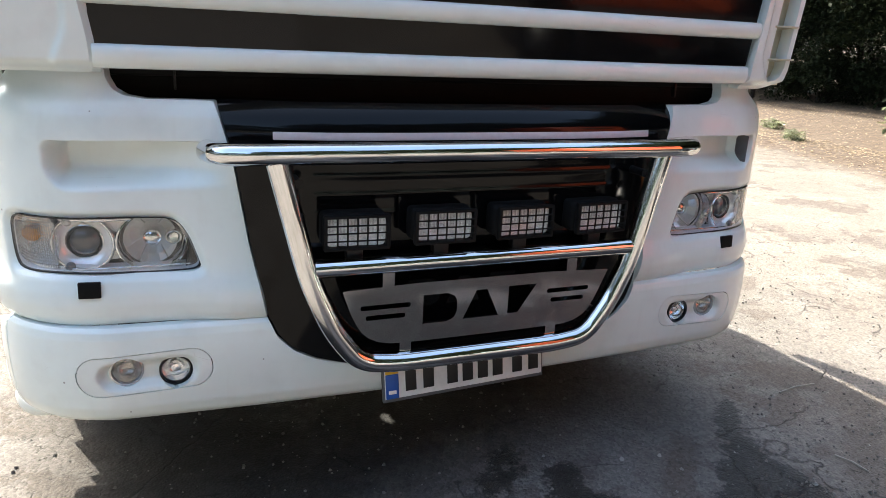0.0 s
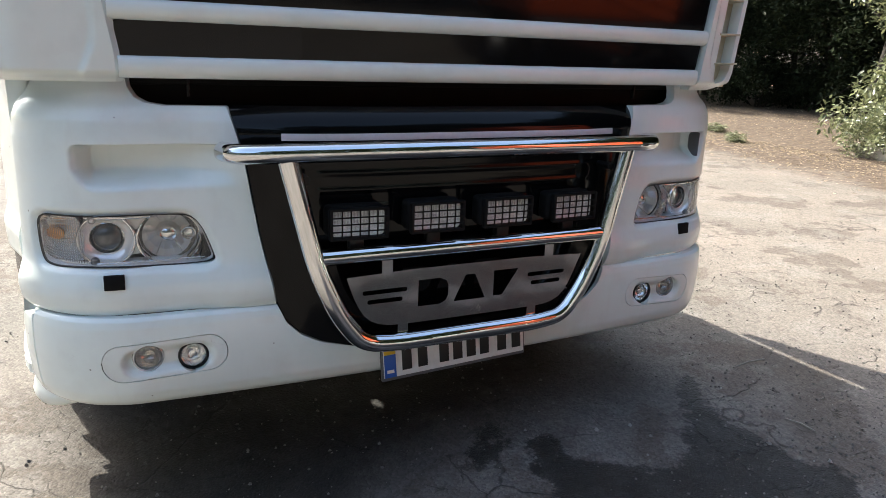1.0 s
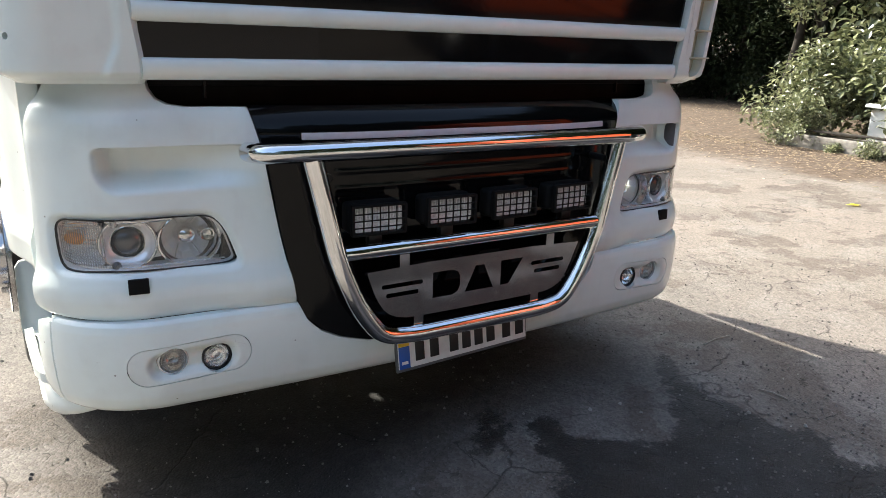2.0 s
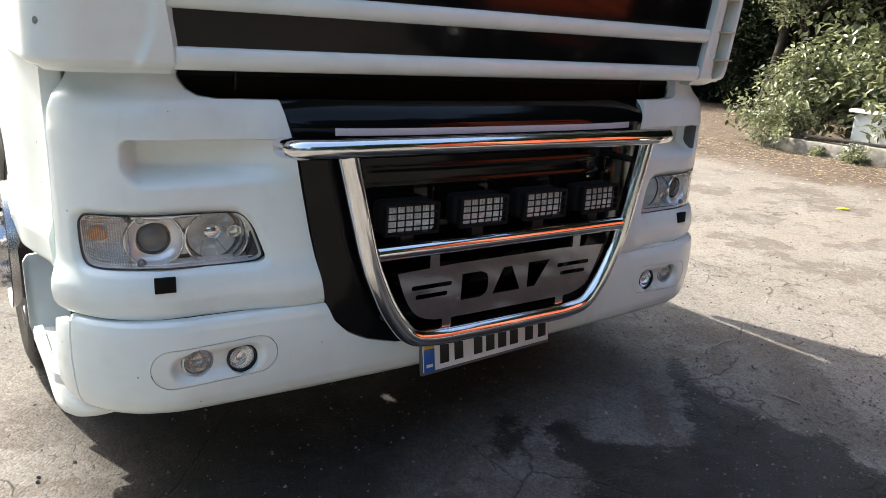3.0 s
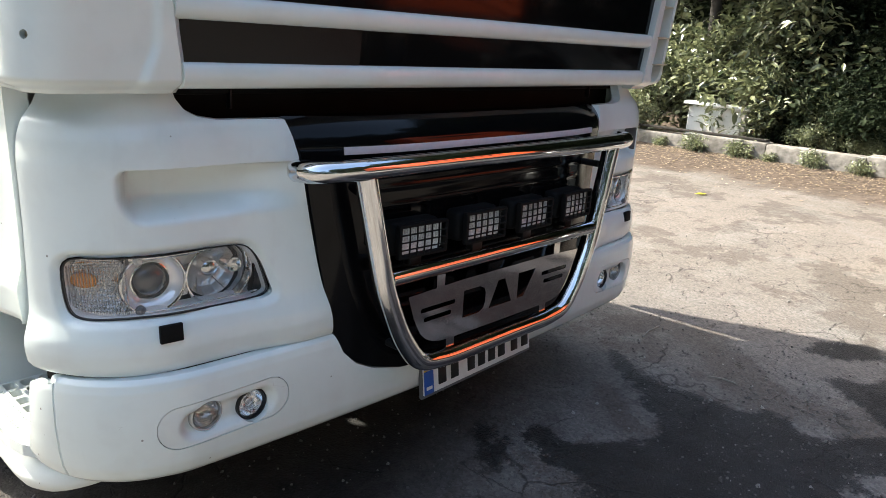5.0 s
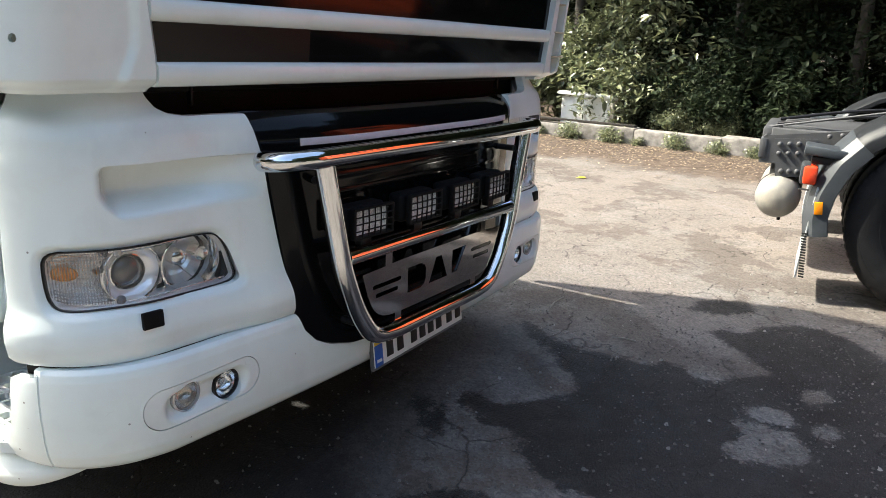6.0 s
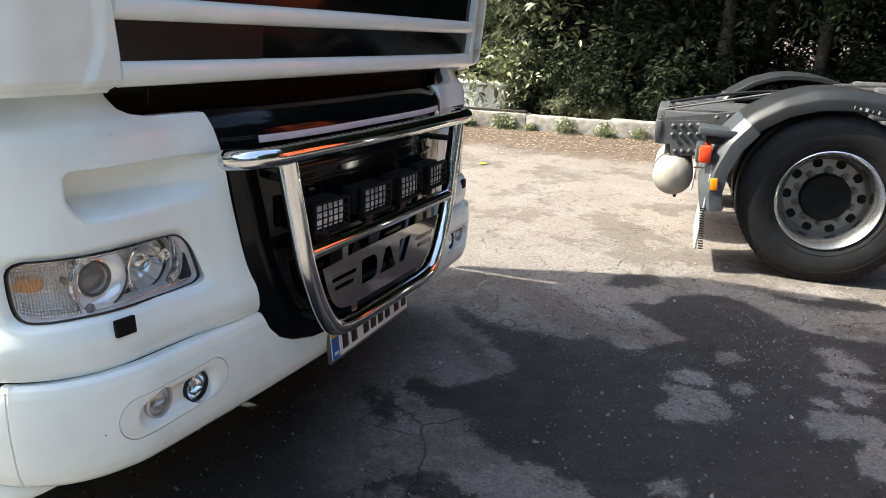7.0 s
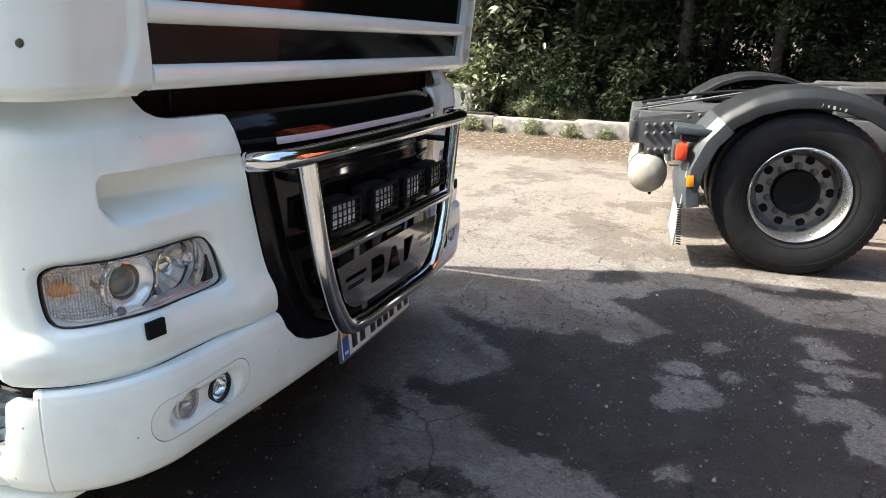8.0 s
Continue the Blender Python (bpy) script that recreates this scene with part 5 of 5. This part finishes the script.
def asphalt():
    m = bpy.data.materials.new("old_asphalt")
    m.use_nodes = True
    n, l = m.node_tree.nodes, m.node_tree.links
    b = n["Principled BSDF"]
    b.inputs["Specular IOR Level"].default_value = 0.22
    co = n.new("ShaderNodeTexCoord")

    def tex(scale, detail=6, rough=0.6, offset=None):
        t = n.new("ShaderNodeTexNoise")
        t.inputs["Scale"].default_value, t.inputs["Detail"].default_value, t.inputs["Roughness"].default_value = scale, detail, rough
        l.new(co.outputs["Object"], t.inputs["Vector"])
        return t.outputs["Fac"]

    def ranged(v, a, b_, c, d):
        r = n.new("ShaderNodeMapRange")
        for k, x in zip(("From Min", "From Max", "To Min", "To Max"), (a, b_, c, d)):
            r.inputs[k].default_value = x
        l.new(v, r.inputs["Value"])
        return r.outputs[0]

    def mix(f, a, c, kind="MIX"):
        x = n.new("ShaderNodeMix")
        x.data_type, x.blend_type = "RGBA", kind
        for v, k in ((f, 0), (a, 6), (c, 7)):
            if isinstance(v, (tuple, float, int)):
                x.inputs[k].default_value = v
            else:
                l.new(v, x.inputs[k])
        return x.outputs[2]

    def math_(op, a, c):
        x = n.new("ShaderNodeMath")
        x.operation = op
        for v, k in ((a, 0), (c, 1)):
            if isinstance(v, (float, int)):
                x.inputs[k].default_value = v
            else:
                l.new(v, x.inputs[k])
        return x.outputs[0]

    # stones in the binder, patches of dust, darker repairs
    chips = n.new("ShaderNodeTexVoronoi")
    chips.inputs["Scale"].default_value = 95
    l.new(co.outputs["Object"], chips.inputs["Vector"])
    chip = ranged(chips.outputs["Color"], 0.0, 1.0, 0.56, 1.10)
    base = mix(ranged(tex(0.7, 7, 0.6), 0.38, 0.64, 0, 1), (0.200, 0.191, 0.182, 1), (0.246, 0.228, 0.216, 1))
    sep = n.new("ShaderNodeSeparateXYZ")
    l.new(co.outputs["Object"], sep.inputs[0])
    dust = ranged(math_("ADD", sep.outputs["X"], math_("MULTIPLY", tex(0.9, 6), 2.0)), 2.6, 4.2, 0, 1)
    base = mix(1.0, base, mix(dust, (0.80, 0.775, 0.75, 1), (0.97, 0.90, 0.84, 1)), "MULTIPLY")
    # worn-off top coat: darker, with a ragged edge
    base = mix(ranged(tex(0.95, 10, 0.68), 0.525, 0.545, 0, 0.80), base, (0.128, 0.108, 0.092, 1))
    base = mix(ranged(tex(3.1, 9, 0.7), 0.585, 0.62, 0, 0.5), base, (0.110, 0.096, 0.086, 1))
    base = mix(ranged(tex(2.2, 7, 0.62), 0.53, 0.60, 0, 0.35), base, (0.262, 0.246, 0.232, 1))
    base = mix(1.0, base, chip, "MULTIPLY")
    base = mix(ranged(tex(26, 4), 0.3, 0.7, 0.0, 0.22), base, (0.07, 0.068, 0.066, 1))
    # cracks, broken up by patches
    warp = n.new("ShaderNodeTexNoise")
    warp.inputs["Scale"].default_value, warp.inputs["Detail"].default_value = 4.0, 8
    l.new(co.outputs["Object"], warp.inputs["Vector"])
    add = n.new("ShaderNodeVectorMath")
    add.operation = "MULTIPLY_ADD"
    l.new(warp.outputs["Color"], add.inputs[0])
    add.inputs[1].default_value = (0.26, 0.26, 0.26)
    l.new(co.outputs["Object"], add.inputs[2])
    cracks = []
    for scale, width, lo in ((1.5, 0.010, 0.50), (3.4, 0.016, 0.54), (8.5, 0.026, 0.585)):
        v = n.new("ShaderNodeTexVoronoi")
        v.feature = "DISTANCE_TO_EDGE"
        v.inputs["Scale"].default_value = scale
        l.new(add.outputs[0], v.inputs["Vector"])
        cracks.append(math_("MULTIPLY", ranged(v.outputs["Distance"], 0.0, width, 1, 0), ranged(tex(0.8 * scale, 4), lo, lo + 0.06, 0, 1)))
    crack = math_("MAXIMUM", math_("MAXIMUM", cracks[0], cracks[1]), cracks[2])
    base = mix(math_("MULTIPLY", crack, 0.75), base, (0.035, 0.032, 0.029, 1))
    # fallen-leaf soil towards the kerb
    soil = math_("MULTIPLY", ranged(math_("ADD", sep.outputs["X"], math_("MULTIPLY", tex(1.2, 6), 3.0)), 7.9, 8.8, 0, 1), 0.9)
    base = mix(soil, base, mix(ranged(tex(9, 8, 0.7), 0.4, 0.65, 0, 1), (0.055, 0.040, 0.031, 1), (0.145, 0.108, 0.080, 1)))
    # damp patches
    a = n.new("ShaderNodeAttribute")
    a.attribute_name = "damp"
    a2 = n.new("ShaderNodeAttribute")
    a2.attribute_name = "lorry_shade"
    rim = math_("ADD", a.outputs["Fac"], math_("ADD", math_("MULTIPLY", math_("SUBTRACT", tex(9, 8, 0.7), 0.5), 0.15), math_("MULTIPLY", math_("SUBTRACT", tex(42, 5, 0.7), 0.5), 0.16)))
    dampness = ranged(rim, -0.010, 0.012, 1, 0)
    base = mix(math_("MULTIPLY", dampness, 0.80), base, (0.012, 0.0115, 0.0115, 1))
    # the painted shade under the lorry darkens the asphalt colour
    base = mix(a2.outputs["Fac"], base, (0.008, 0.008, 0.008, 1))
    l.new(base, b.inputs["Base Color"])
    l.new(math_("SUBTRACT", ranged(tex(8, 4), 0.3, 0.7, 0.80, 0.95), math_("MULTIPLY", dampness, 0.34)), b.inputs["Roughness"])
    h = math_("ADD", math_("MULTIPLY", ranged(chips.outputs["Distance"], 0, 0.8, 1, 0), 0.45), math_("ADD", math_("ADD", math_("MULTIPLY", tex(18, 6), 0.7), math_("MULTIPLY", tex(70, 4, 0.7), 0.7)), math_("MULTIPLY", crack, -0.9)))
    bn = n.new("ShaderNodeBump")
    bn.inputs["Strength"].default_value, bn.inputs["Distance"].default_value = 0.7, 0.010
    l.new(h, bn.inputs["Height"])
    l.new(bn.outputs[0], b.inputs["Normal"])
    return m


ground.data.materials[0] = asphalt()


# ---- loose stuff on the ground ----
def scatter(name, n_, where, make, mat, label, category):
    verts, faces = [], []
    for _ in range(n_):
        x, y = where()
        v, f = make(x, y)
        b = len(verts)
        verts += v
        faces += [tuple(b + k for k in q) for q in f]
    return tagged(mesh_object(name, verts, faces, mat, smooth=False), label, category, kind="stuff")


def pebble(x, y, grow=1.0):
    r = grow * random.choice((0.0015, 0.002, 0.002, 0.003, 0.003, 0.004, 0.005, 0.007))
    a = random.random() * 6
    v = []
    for k in range(5):
        t = a + k * 1.2566
        q = r * random.uniform(0.7, 1.3)
        v.append((x + q * math.cos(t), y + q * math.sin(t), -0.003))
    for k in range(5):
        t = a + 0.3 + k * 1.2566
        q = r * random.uniform(0.3, 0.8)
        v.append((x + q * math.cos(t), y + q * math.sin(t), -0.003 + r * random.uniform(0.7, 1.2)))
    return v, [(k, (k + 1) % 5, 5 + (k + 1) % 5, 5 + k) for k in range(5)] + [(5, 6, 7, 8, 9)]


def flat_leaf(x, y, size=0.024):
    a, s, z = random.random() * 6.28, size * random.uniform(0.5, 1.3), 0.004 + hash_noise(x, y)
    c, d = math.cos(a), math.sin(a)
    pts = [(-1, 0, 0.0), (-0.2, 0.45, 0.25), (1, 0, 0.1), (-0.2, -0.45, 0.3)]
    return [(x + s * (p * c - q * d), y + s * (p * d + q * c), z + s * r * random.random()) for p, q, r in pts], [(0, 1, 2), (0, 2, 3)]


def hash_noise(x, y):
    return 0.008 * noise.noise((x * 1.3, y * 1.3, 5))


def stone_material(name, low, high):
    m = bpy.data.materials.new(name)
    m.use_nodes = True
    n, l = m.node_tree.nodes, m.node_tree.links
    g, ramp = n.new("ShaderNodeNewGeometry"), n.new("ShaderNodeValToRGB")
    ramp.color_ramp.elements[0].color, ramp.color_ramp.elements[1].color = (*low, 1), (*high, 1)
    ramp.color_ramp.elements[1].position = 0.96
    l.new(g.outputs["Random Per Island"], ramp.inputs[0])
    l.new(ramp.outputs[0], n["Principled BSDF"].inputs["Base Color"])
    n["Principled BSDF"].inputs["Roughness"].default_value = 0.85
    n["Principled BSDF"].inputs["Specular IOR Level"].default_value = 0.25
    return m


STONES = stone_material("gravel_bits", (0.075, 0.071, 0.067), (0.175, 0.165, 0.152))
scatter("gravel", 2600, lambda: (random.gauss(1.5, 0.55), random.gauss(-1.0, 0.65)), lambda x, y: pebble(x, y, 0.9), STONES, "loose dark grit and stones on the damp asphalt", "gravel")
scatter("gravel", 7000, lambda: (random.uniform(-2.5, 5.0), random.uniform(-2.6, 2.0)), pebble, STONES, "loose grey grit on the asphalt", "gravel")
scatter("leaf_litter", 11000, lambda: (8.78 - abs(random.gauss(0, 0.9)), random.uniform(-6, 9)), flat_leaf, DRY_LEAF, "brown fallen leaves along the kerb", "leaves")
scatter("leaf_litter", 5000, lambda: (random.uniform(8.6, 15.5), random.uniform(4.5, 12.5)), flat_leaf, DRY_LEAF, "brown fallen leaves on the soil under the trees", "leaves")
PALE = stone_material("pale_chips", (0.11, 0.105, 0.098), (0.34, 0.325, 0.30))
scatter("gravel", 270, lambda: (random.gauss(1.5, 0.8), random.gauss(-1.1, 0.7)), lambda x, y: pebble(x, y, 1.35), PALE, "pale broken stone chips scattered on the asphalt", "gravel")
YELLOW_LEAF = leaf_material("yellow_leaf", (0.62, 0.50, 0.02), (0.66, 0.55, 0.04), 0.5)
v, f = flat_leaf(5.567, 1.639, 0.075)
tagged(mesh_object("leaf", v, f, YELLOW_LEAF, smooth=False), "single yellow leaf lying on the asphalt", "leaf")
for x, y, a, ln in ((1.41, -0.38, -75, 0.12), (1.69, 0.13, 5, 0.22)):
    m = pose(x, y, 0.003, 0, 0, a)
    tagged(pipe("twig", [m @ Vector(p) for p in ((-ln / 2, 0, 0), (0, 0.008, 0.002), (ln / 2, -0.004, 0))], 0.0035, TANK_WHITE, None, 6), "pale dry twig lying on the asphalt", "twig")

# ---- kerb ----
kerb = tagged(new("kerb"), "low whitewashed concrete kerb wall with stains", "kerb", kind="structure")
y = 4.7
while y > -9:
    ln = random.uniform(0.9, 1.6)
    h = 0.215 + random.uniform(-0.04, 0.025)
    k = block("kerb_stone", (8.98 + random.uniform(-0.02, 0.02), y - ln / 2, h / 2 - 0.03), (0.30, ln - 0.004, h + 0.06), CONCRETE, kerb, 0.014, (0, random.uniform(-1, 1), random.uniform(-0.8, 0.8)), seg=2)
    bm = bmesh.new()
    bm.from_mesh(k.data)
    bmesh.ops.subdivide_edges(bm, edges=[e for e in bm.edges if e.calc_length() > 0.12], cuts=5, use_grid_fill=True)
    for v in bm.verts:
        w = noise.noise_vector(v.co * 4) * 0.007 + noise.noise_vector(v.co * 19) * 0.006
        v.co += w
    bm.to_mesh(k.data)
    bm.free()
    y -= ln
crate = tagged(new("storage_box"), "weathered white sheet-metal box half grown over", "box")
block("body", (9.95, 3.35, 0.30), (0.62, 0.92, 0.56), BOX_WHITE, crate, 0.015, (0, 0, 6))
block("lid", (9.93, 3.35, 0.60), (0.74, 1.04, 0.05), BOX_WHITE, crate, 0.012, (2, 1, 6))
block("post", (9.60, 2.86, 0.29), (0.09, 0.09, 0.52), CONCRETE, crate, 0.012)
tagged(block("plank", (8.97, 3.3, 0.245), (0.16, 2.1, 0.03), BARK, None, 0.006, (0, 3, 1.5)), "dark weathered plank lying on the kerb", "plank")


# ---- trees and shrubs ----
def leaf_cloud(centres, per, size, spread, fine=False):
    """Many small pointed leaves round the given clump centres."""
    verts, faces = [], []
    for c, r in centres:
        for _ in range(per):
            d = Vector((random.gauss(0, 1), random.gauss(0, 1), random.gauss(0, 0.8)))
            d = d.normalized() * r * random.random() ** 0.45 * spread
            p = Vector(c) + d
            s = size * random.uniform(0.6, 1.35)
            ax = Vector((random.gauss(0, 1), random.gauss(0, 1), random.gauss(-0.35, 0.6))).normalized()
            up = Vector((random.gauss(0, 0.5), random.gauss(0, 0.5), 1))
            w = ax.cross(up).normalized()
            nn = w.cross(ax)
            b = len(verts)
            if fine:
                verts += [p, p + ax * s * 0.30 + w * s * 0.20 + nn * s * 0.06, p + ax * s * 0.68 + w * s * 0.16 + nn * s * 0.04, p + ax * s - nn * s * 0.08,
                          p + ax * s * 0.68 - w * s * 0.16 + nn * s * 0.04, p + ax * s * 0.30 - w * s * 0.20 + nn * s * 0.06, p + ax * s * 0.5]
                faces += [(b, b + 1, b + 2, b + 6), (b + 6, b + 2, b + 3, b + 4), (b, b + 6, b + 4, b + 5)]
            else:
                verts += [p, p + ax * s * 0.42 + w * s * 0.23 + nn * s * 0.05, p + ax * s, p + ax * s * 0.42 - w * s * 0.23 + nn * s * 0.05]
                faces += [(b, b + 1, b + 2), (b, b + 2, b + 3)]
    return verts, faces


def limb(p, q, r0, r1, k=6, bend=0.12):
    p, q = Vector(p), Vector(q)
    j = Vector((random.uniform(-1, 1), random.uniform(-1, 1), random.uniform(-0.3, 0.6))) * (q - p).length * bend
    return [p.lerp(q, t / k) + j * math.sin(math.pi * t / k) for t in range(k + 1)], [r0 + (r1 - r0) * t / k for t in range(k + 1)]


def tree(height, crown_r, low, clumps, per, size, mat, seed, label, clump=(0.28, 0.62)):
    random.seed(seed)
    root = tagged(new("tree"), label, "tree", "trees beyond the kerb")
    path, radii = limb((0, 0, -0.05), (random.uniform(-0.3, 0.3), random.uniform(-0.3, 0.3), height * 0.8), 0.10, 0.03, 10, 0.05)
    trunk = pipe("trunk", path, 0.1, BARK, root, 12, radii=radii)
    centres = []
    for _ in range(clumps):
        a, t = random.random() * 6.283, random.random()
        z = low + (height - low) * t
        r = crown_r * (0.55 + 0.45 * math.sin(math.pi * min(1, 0.15 + 0.8 * t))) * random.random() ** 0.5
        centres.append(((r * math.cos(a), r * math.sin(a), z), random.uniform(*clump)))
    for c, r in centres[:14]:
        base = path[min(10, max(2, int(c[2] / height * 10)))]
        pp, rr_ = limb(base, c, 0.04, 0.010)
        pipe("branch", pp, 0.02, BARK, trunk, 6, radii=rr_)
    v, f = leaf_cloud(centres, per, size, 1.0, mat is LEAF_SUNLIT)
    mesh_object("crown", v, f, mat, root, smooth=False)
    return root


def shrub(height, r, per, size, mat, seed, label, cat="shrub", group="shrubs behind the kerb"):
    random.seed(seed)
    root = tagged(new(cat), label, cat, group)
    centres = []
    for _ in range(26):
        a, q = random.random() * 6.283, r * random.random() ** 0.6
        centres.append(((q * math.cos(a), q * math.sin(a), height * random.uniform(0.12, 0.95) * (1 - 0.35 * q / r)), 0.16 * height + 0.05))
    for c, _ in centres[:9]:
        pp, rr_ = limb((c[0] * 0.15, c[1] * 0.15, -0.03), c, 0.012 * height + 0.004, 0.004, 5)
        pipe("stem", pp, 0.01, BARK, root, 6, radii=rr_)
    v, f = leaf_cloud(centres, per, size, 1.15, mat is LEAF_SUNLIT)
    mesh_object("foliage", v, f, mat, root, smooth=False)
    return root


t1 = tree(7.0, 2.5, 0.3, 170, 190, 0.105, LEAF_SHADED, 11, "leafy tree with a dense dark green crown reaching low")
t2 = tree(9.0, 3.0, 1.6, 130, 210, 0.15, LEAF_SHADED, 12, "tall leafy tree with dark green crown", (0.4, 0.8))
# t3's crown stays out of view, added to shade the foliage below
t3 = tree(11.5, 3.6, 4.4, 150, 220, 0.24, LEAF_SHADED, 13, "tall tree with bare trunk and high unseen crown added for shade", (0.5, 1.0))
t4 = tree(5.0, 1.9, 2.0, 46, 120, 0.11, LEAF_SUNLIT, 14, "young tree with light green overhanging branches", (0.25, 0.5))
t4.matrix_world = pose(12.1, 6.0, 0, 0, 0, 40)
s1 = shrub(1.9, 1.1, 150, 0.125, LEAF_SUNLIT, 21, "sunlit green shrub with pointed leaves")
s2 = shrub(1.2, 0.8, 210, 0.085, LEAF_SHADED, 22, "low dark green shrub")
t1.matrix_world = pose(12.4, 1.6, 0, 0, 0, 20)
t2.matrix_world = pose(13.4, 4.6, 0, 0, 0, 80)
t3.matrix_world = pose(12.1, -3.05, 0, 0, 0, 10)
s1.matrix_world = pose(9.95, 4.75, 0)
s1.scale = (0.85, 0.85, 0.85)
s2.matrix_world = pose(10.1, 1.6, 0)
c = copy_thing(t4, pose(13.2, 7.7, 0, 0, 0, 200))
c.scale = (1.2, 1.2, 1.2)
random.seed(5)
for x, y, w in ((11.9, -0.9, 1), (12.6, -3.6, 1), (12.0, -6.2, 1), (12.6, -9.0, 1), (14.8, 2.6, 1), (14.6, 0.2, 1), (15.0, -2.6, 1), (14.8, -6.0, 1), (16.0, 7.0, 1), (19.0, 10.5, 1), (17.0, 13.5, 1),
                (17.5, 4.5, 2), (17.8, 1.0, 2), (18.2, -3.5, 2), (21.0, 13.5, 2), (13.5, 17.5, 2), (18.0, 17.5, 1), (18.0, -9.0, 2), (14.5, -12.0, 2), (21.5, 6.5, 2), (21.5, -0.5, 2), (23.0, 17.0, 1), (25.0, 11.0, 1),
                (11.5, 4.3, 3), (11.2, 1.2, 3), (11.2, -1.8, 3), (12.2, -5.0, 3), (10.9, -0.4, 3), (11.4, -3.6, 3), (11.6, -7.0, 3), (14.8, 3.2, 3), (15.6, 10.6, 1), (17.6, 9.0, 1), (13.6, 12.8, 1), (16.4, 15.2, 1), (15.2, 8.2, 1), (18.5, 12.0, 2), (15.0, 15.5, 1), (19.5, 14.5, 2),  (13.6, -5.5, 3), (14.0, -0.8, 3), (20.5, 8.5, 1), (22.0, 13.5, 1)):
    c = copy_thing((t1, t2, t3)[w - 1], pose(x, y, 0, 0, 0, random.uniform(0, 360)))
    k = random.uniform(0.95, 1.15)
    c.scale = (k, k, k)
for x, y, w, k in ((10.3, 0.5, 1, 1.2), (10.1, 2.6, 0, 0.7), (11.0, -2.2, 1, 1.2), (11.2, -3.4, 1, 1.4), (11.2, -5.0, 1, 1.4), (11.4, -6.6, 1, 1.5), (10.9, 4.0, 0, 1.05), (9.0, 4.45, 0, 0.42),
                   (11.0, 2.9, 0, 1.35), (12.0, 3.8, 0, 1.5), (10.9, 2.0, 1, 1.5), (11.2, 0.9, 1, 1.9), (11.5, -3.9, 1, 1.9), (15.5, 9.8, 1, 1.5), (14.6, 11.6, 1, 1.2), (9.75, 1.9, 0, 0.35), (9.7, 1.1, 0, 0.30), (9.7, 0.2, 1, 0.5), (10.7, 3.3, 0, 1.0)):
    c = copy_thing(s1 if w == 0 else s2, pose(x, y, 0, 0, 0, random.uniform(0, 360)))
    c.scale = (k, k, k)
# trees round the rest of the yard, unseen, spaced to dim chrome and skylight
for k in range(30):
    a = radians(150 + 7.1 * k)
    r = (25 if 4 < k < 17 else 14.5) + 4 * random.random()
    x, y = r * math.cos(a), r * math.sin(a) + 1
    c = copy_thing(t2, pose(x, y, 0, 0, 0, random.uniform(0, 360)))
    k = random.uniform(1.15, 1.45)
    c.scale = (k, k, k)
# weeds at the kerb's foot
w1 = shrub(0.26, 0.20, 26, 0.055, LEAF_SUNLIT, 31, "small weed at the foot of the kerb", "weed", "weeds along the kerb")
w1.matrix_world = pose(8.74, 1.55, 0)
w1.scale = (0.7, 0.8, 0.9)
for x, y, k in ((8.76, 2.55, 0.7), (8.74, 0.95, 0.9), (8.78, 0.45, 0.6), (8.70, 3.2, 0.9), (8.72, -0.8, 1.0), (8.3, 6.4, 0.8), (9.1, 7.6, 0.7), (8.78, 3.75, 0.5), (8.77, 2.1, 0.45)):
    c = copy_thing(w1, pose(x, y, 0, 0, 0, random.uniform(0, 360)))
    k *= 1.05
    c.scale = (k * random.uniform(0.8, 1.2), k * random.uniform(0.6, 1.7), k * random.uniform(0.6, 1.3))
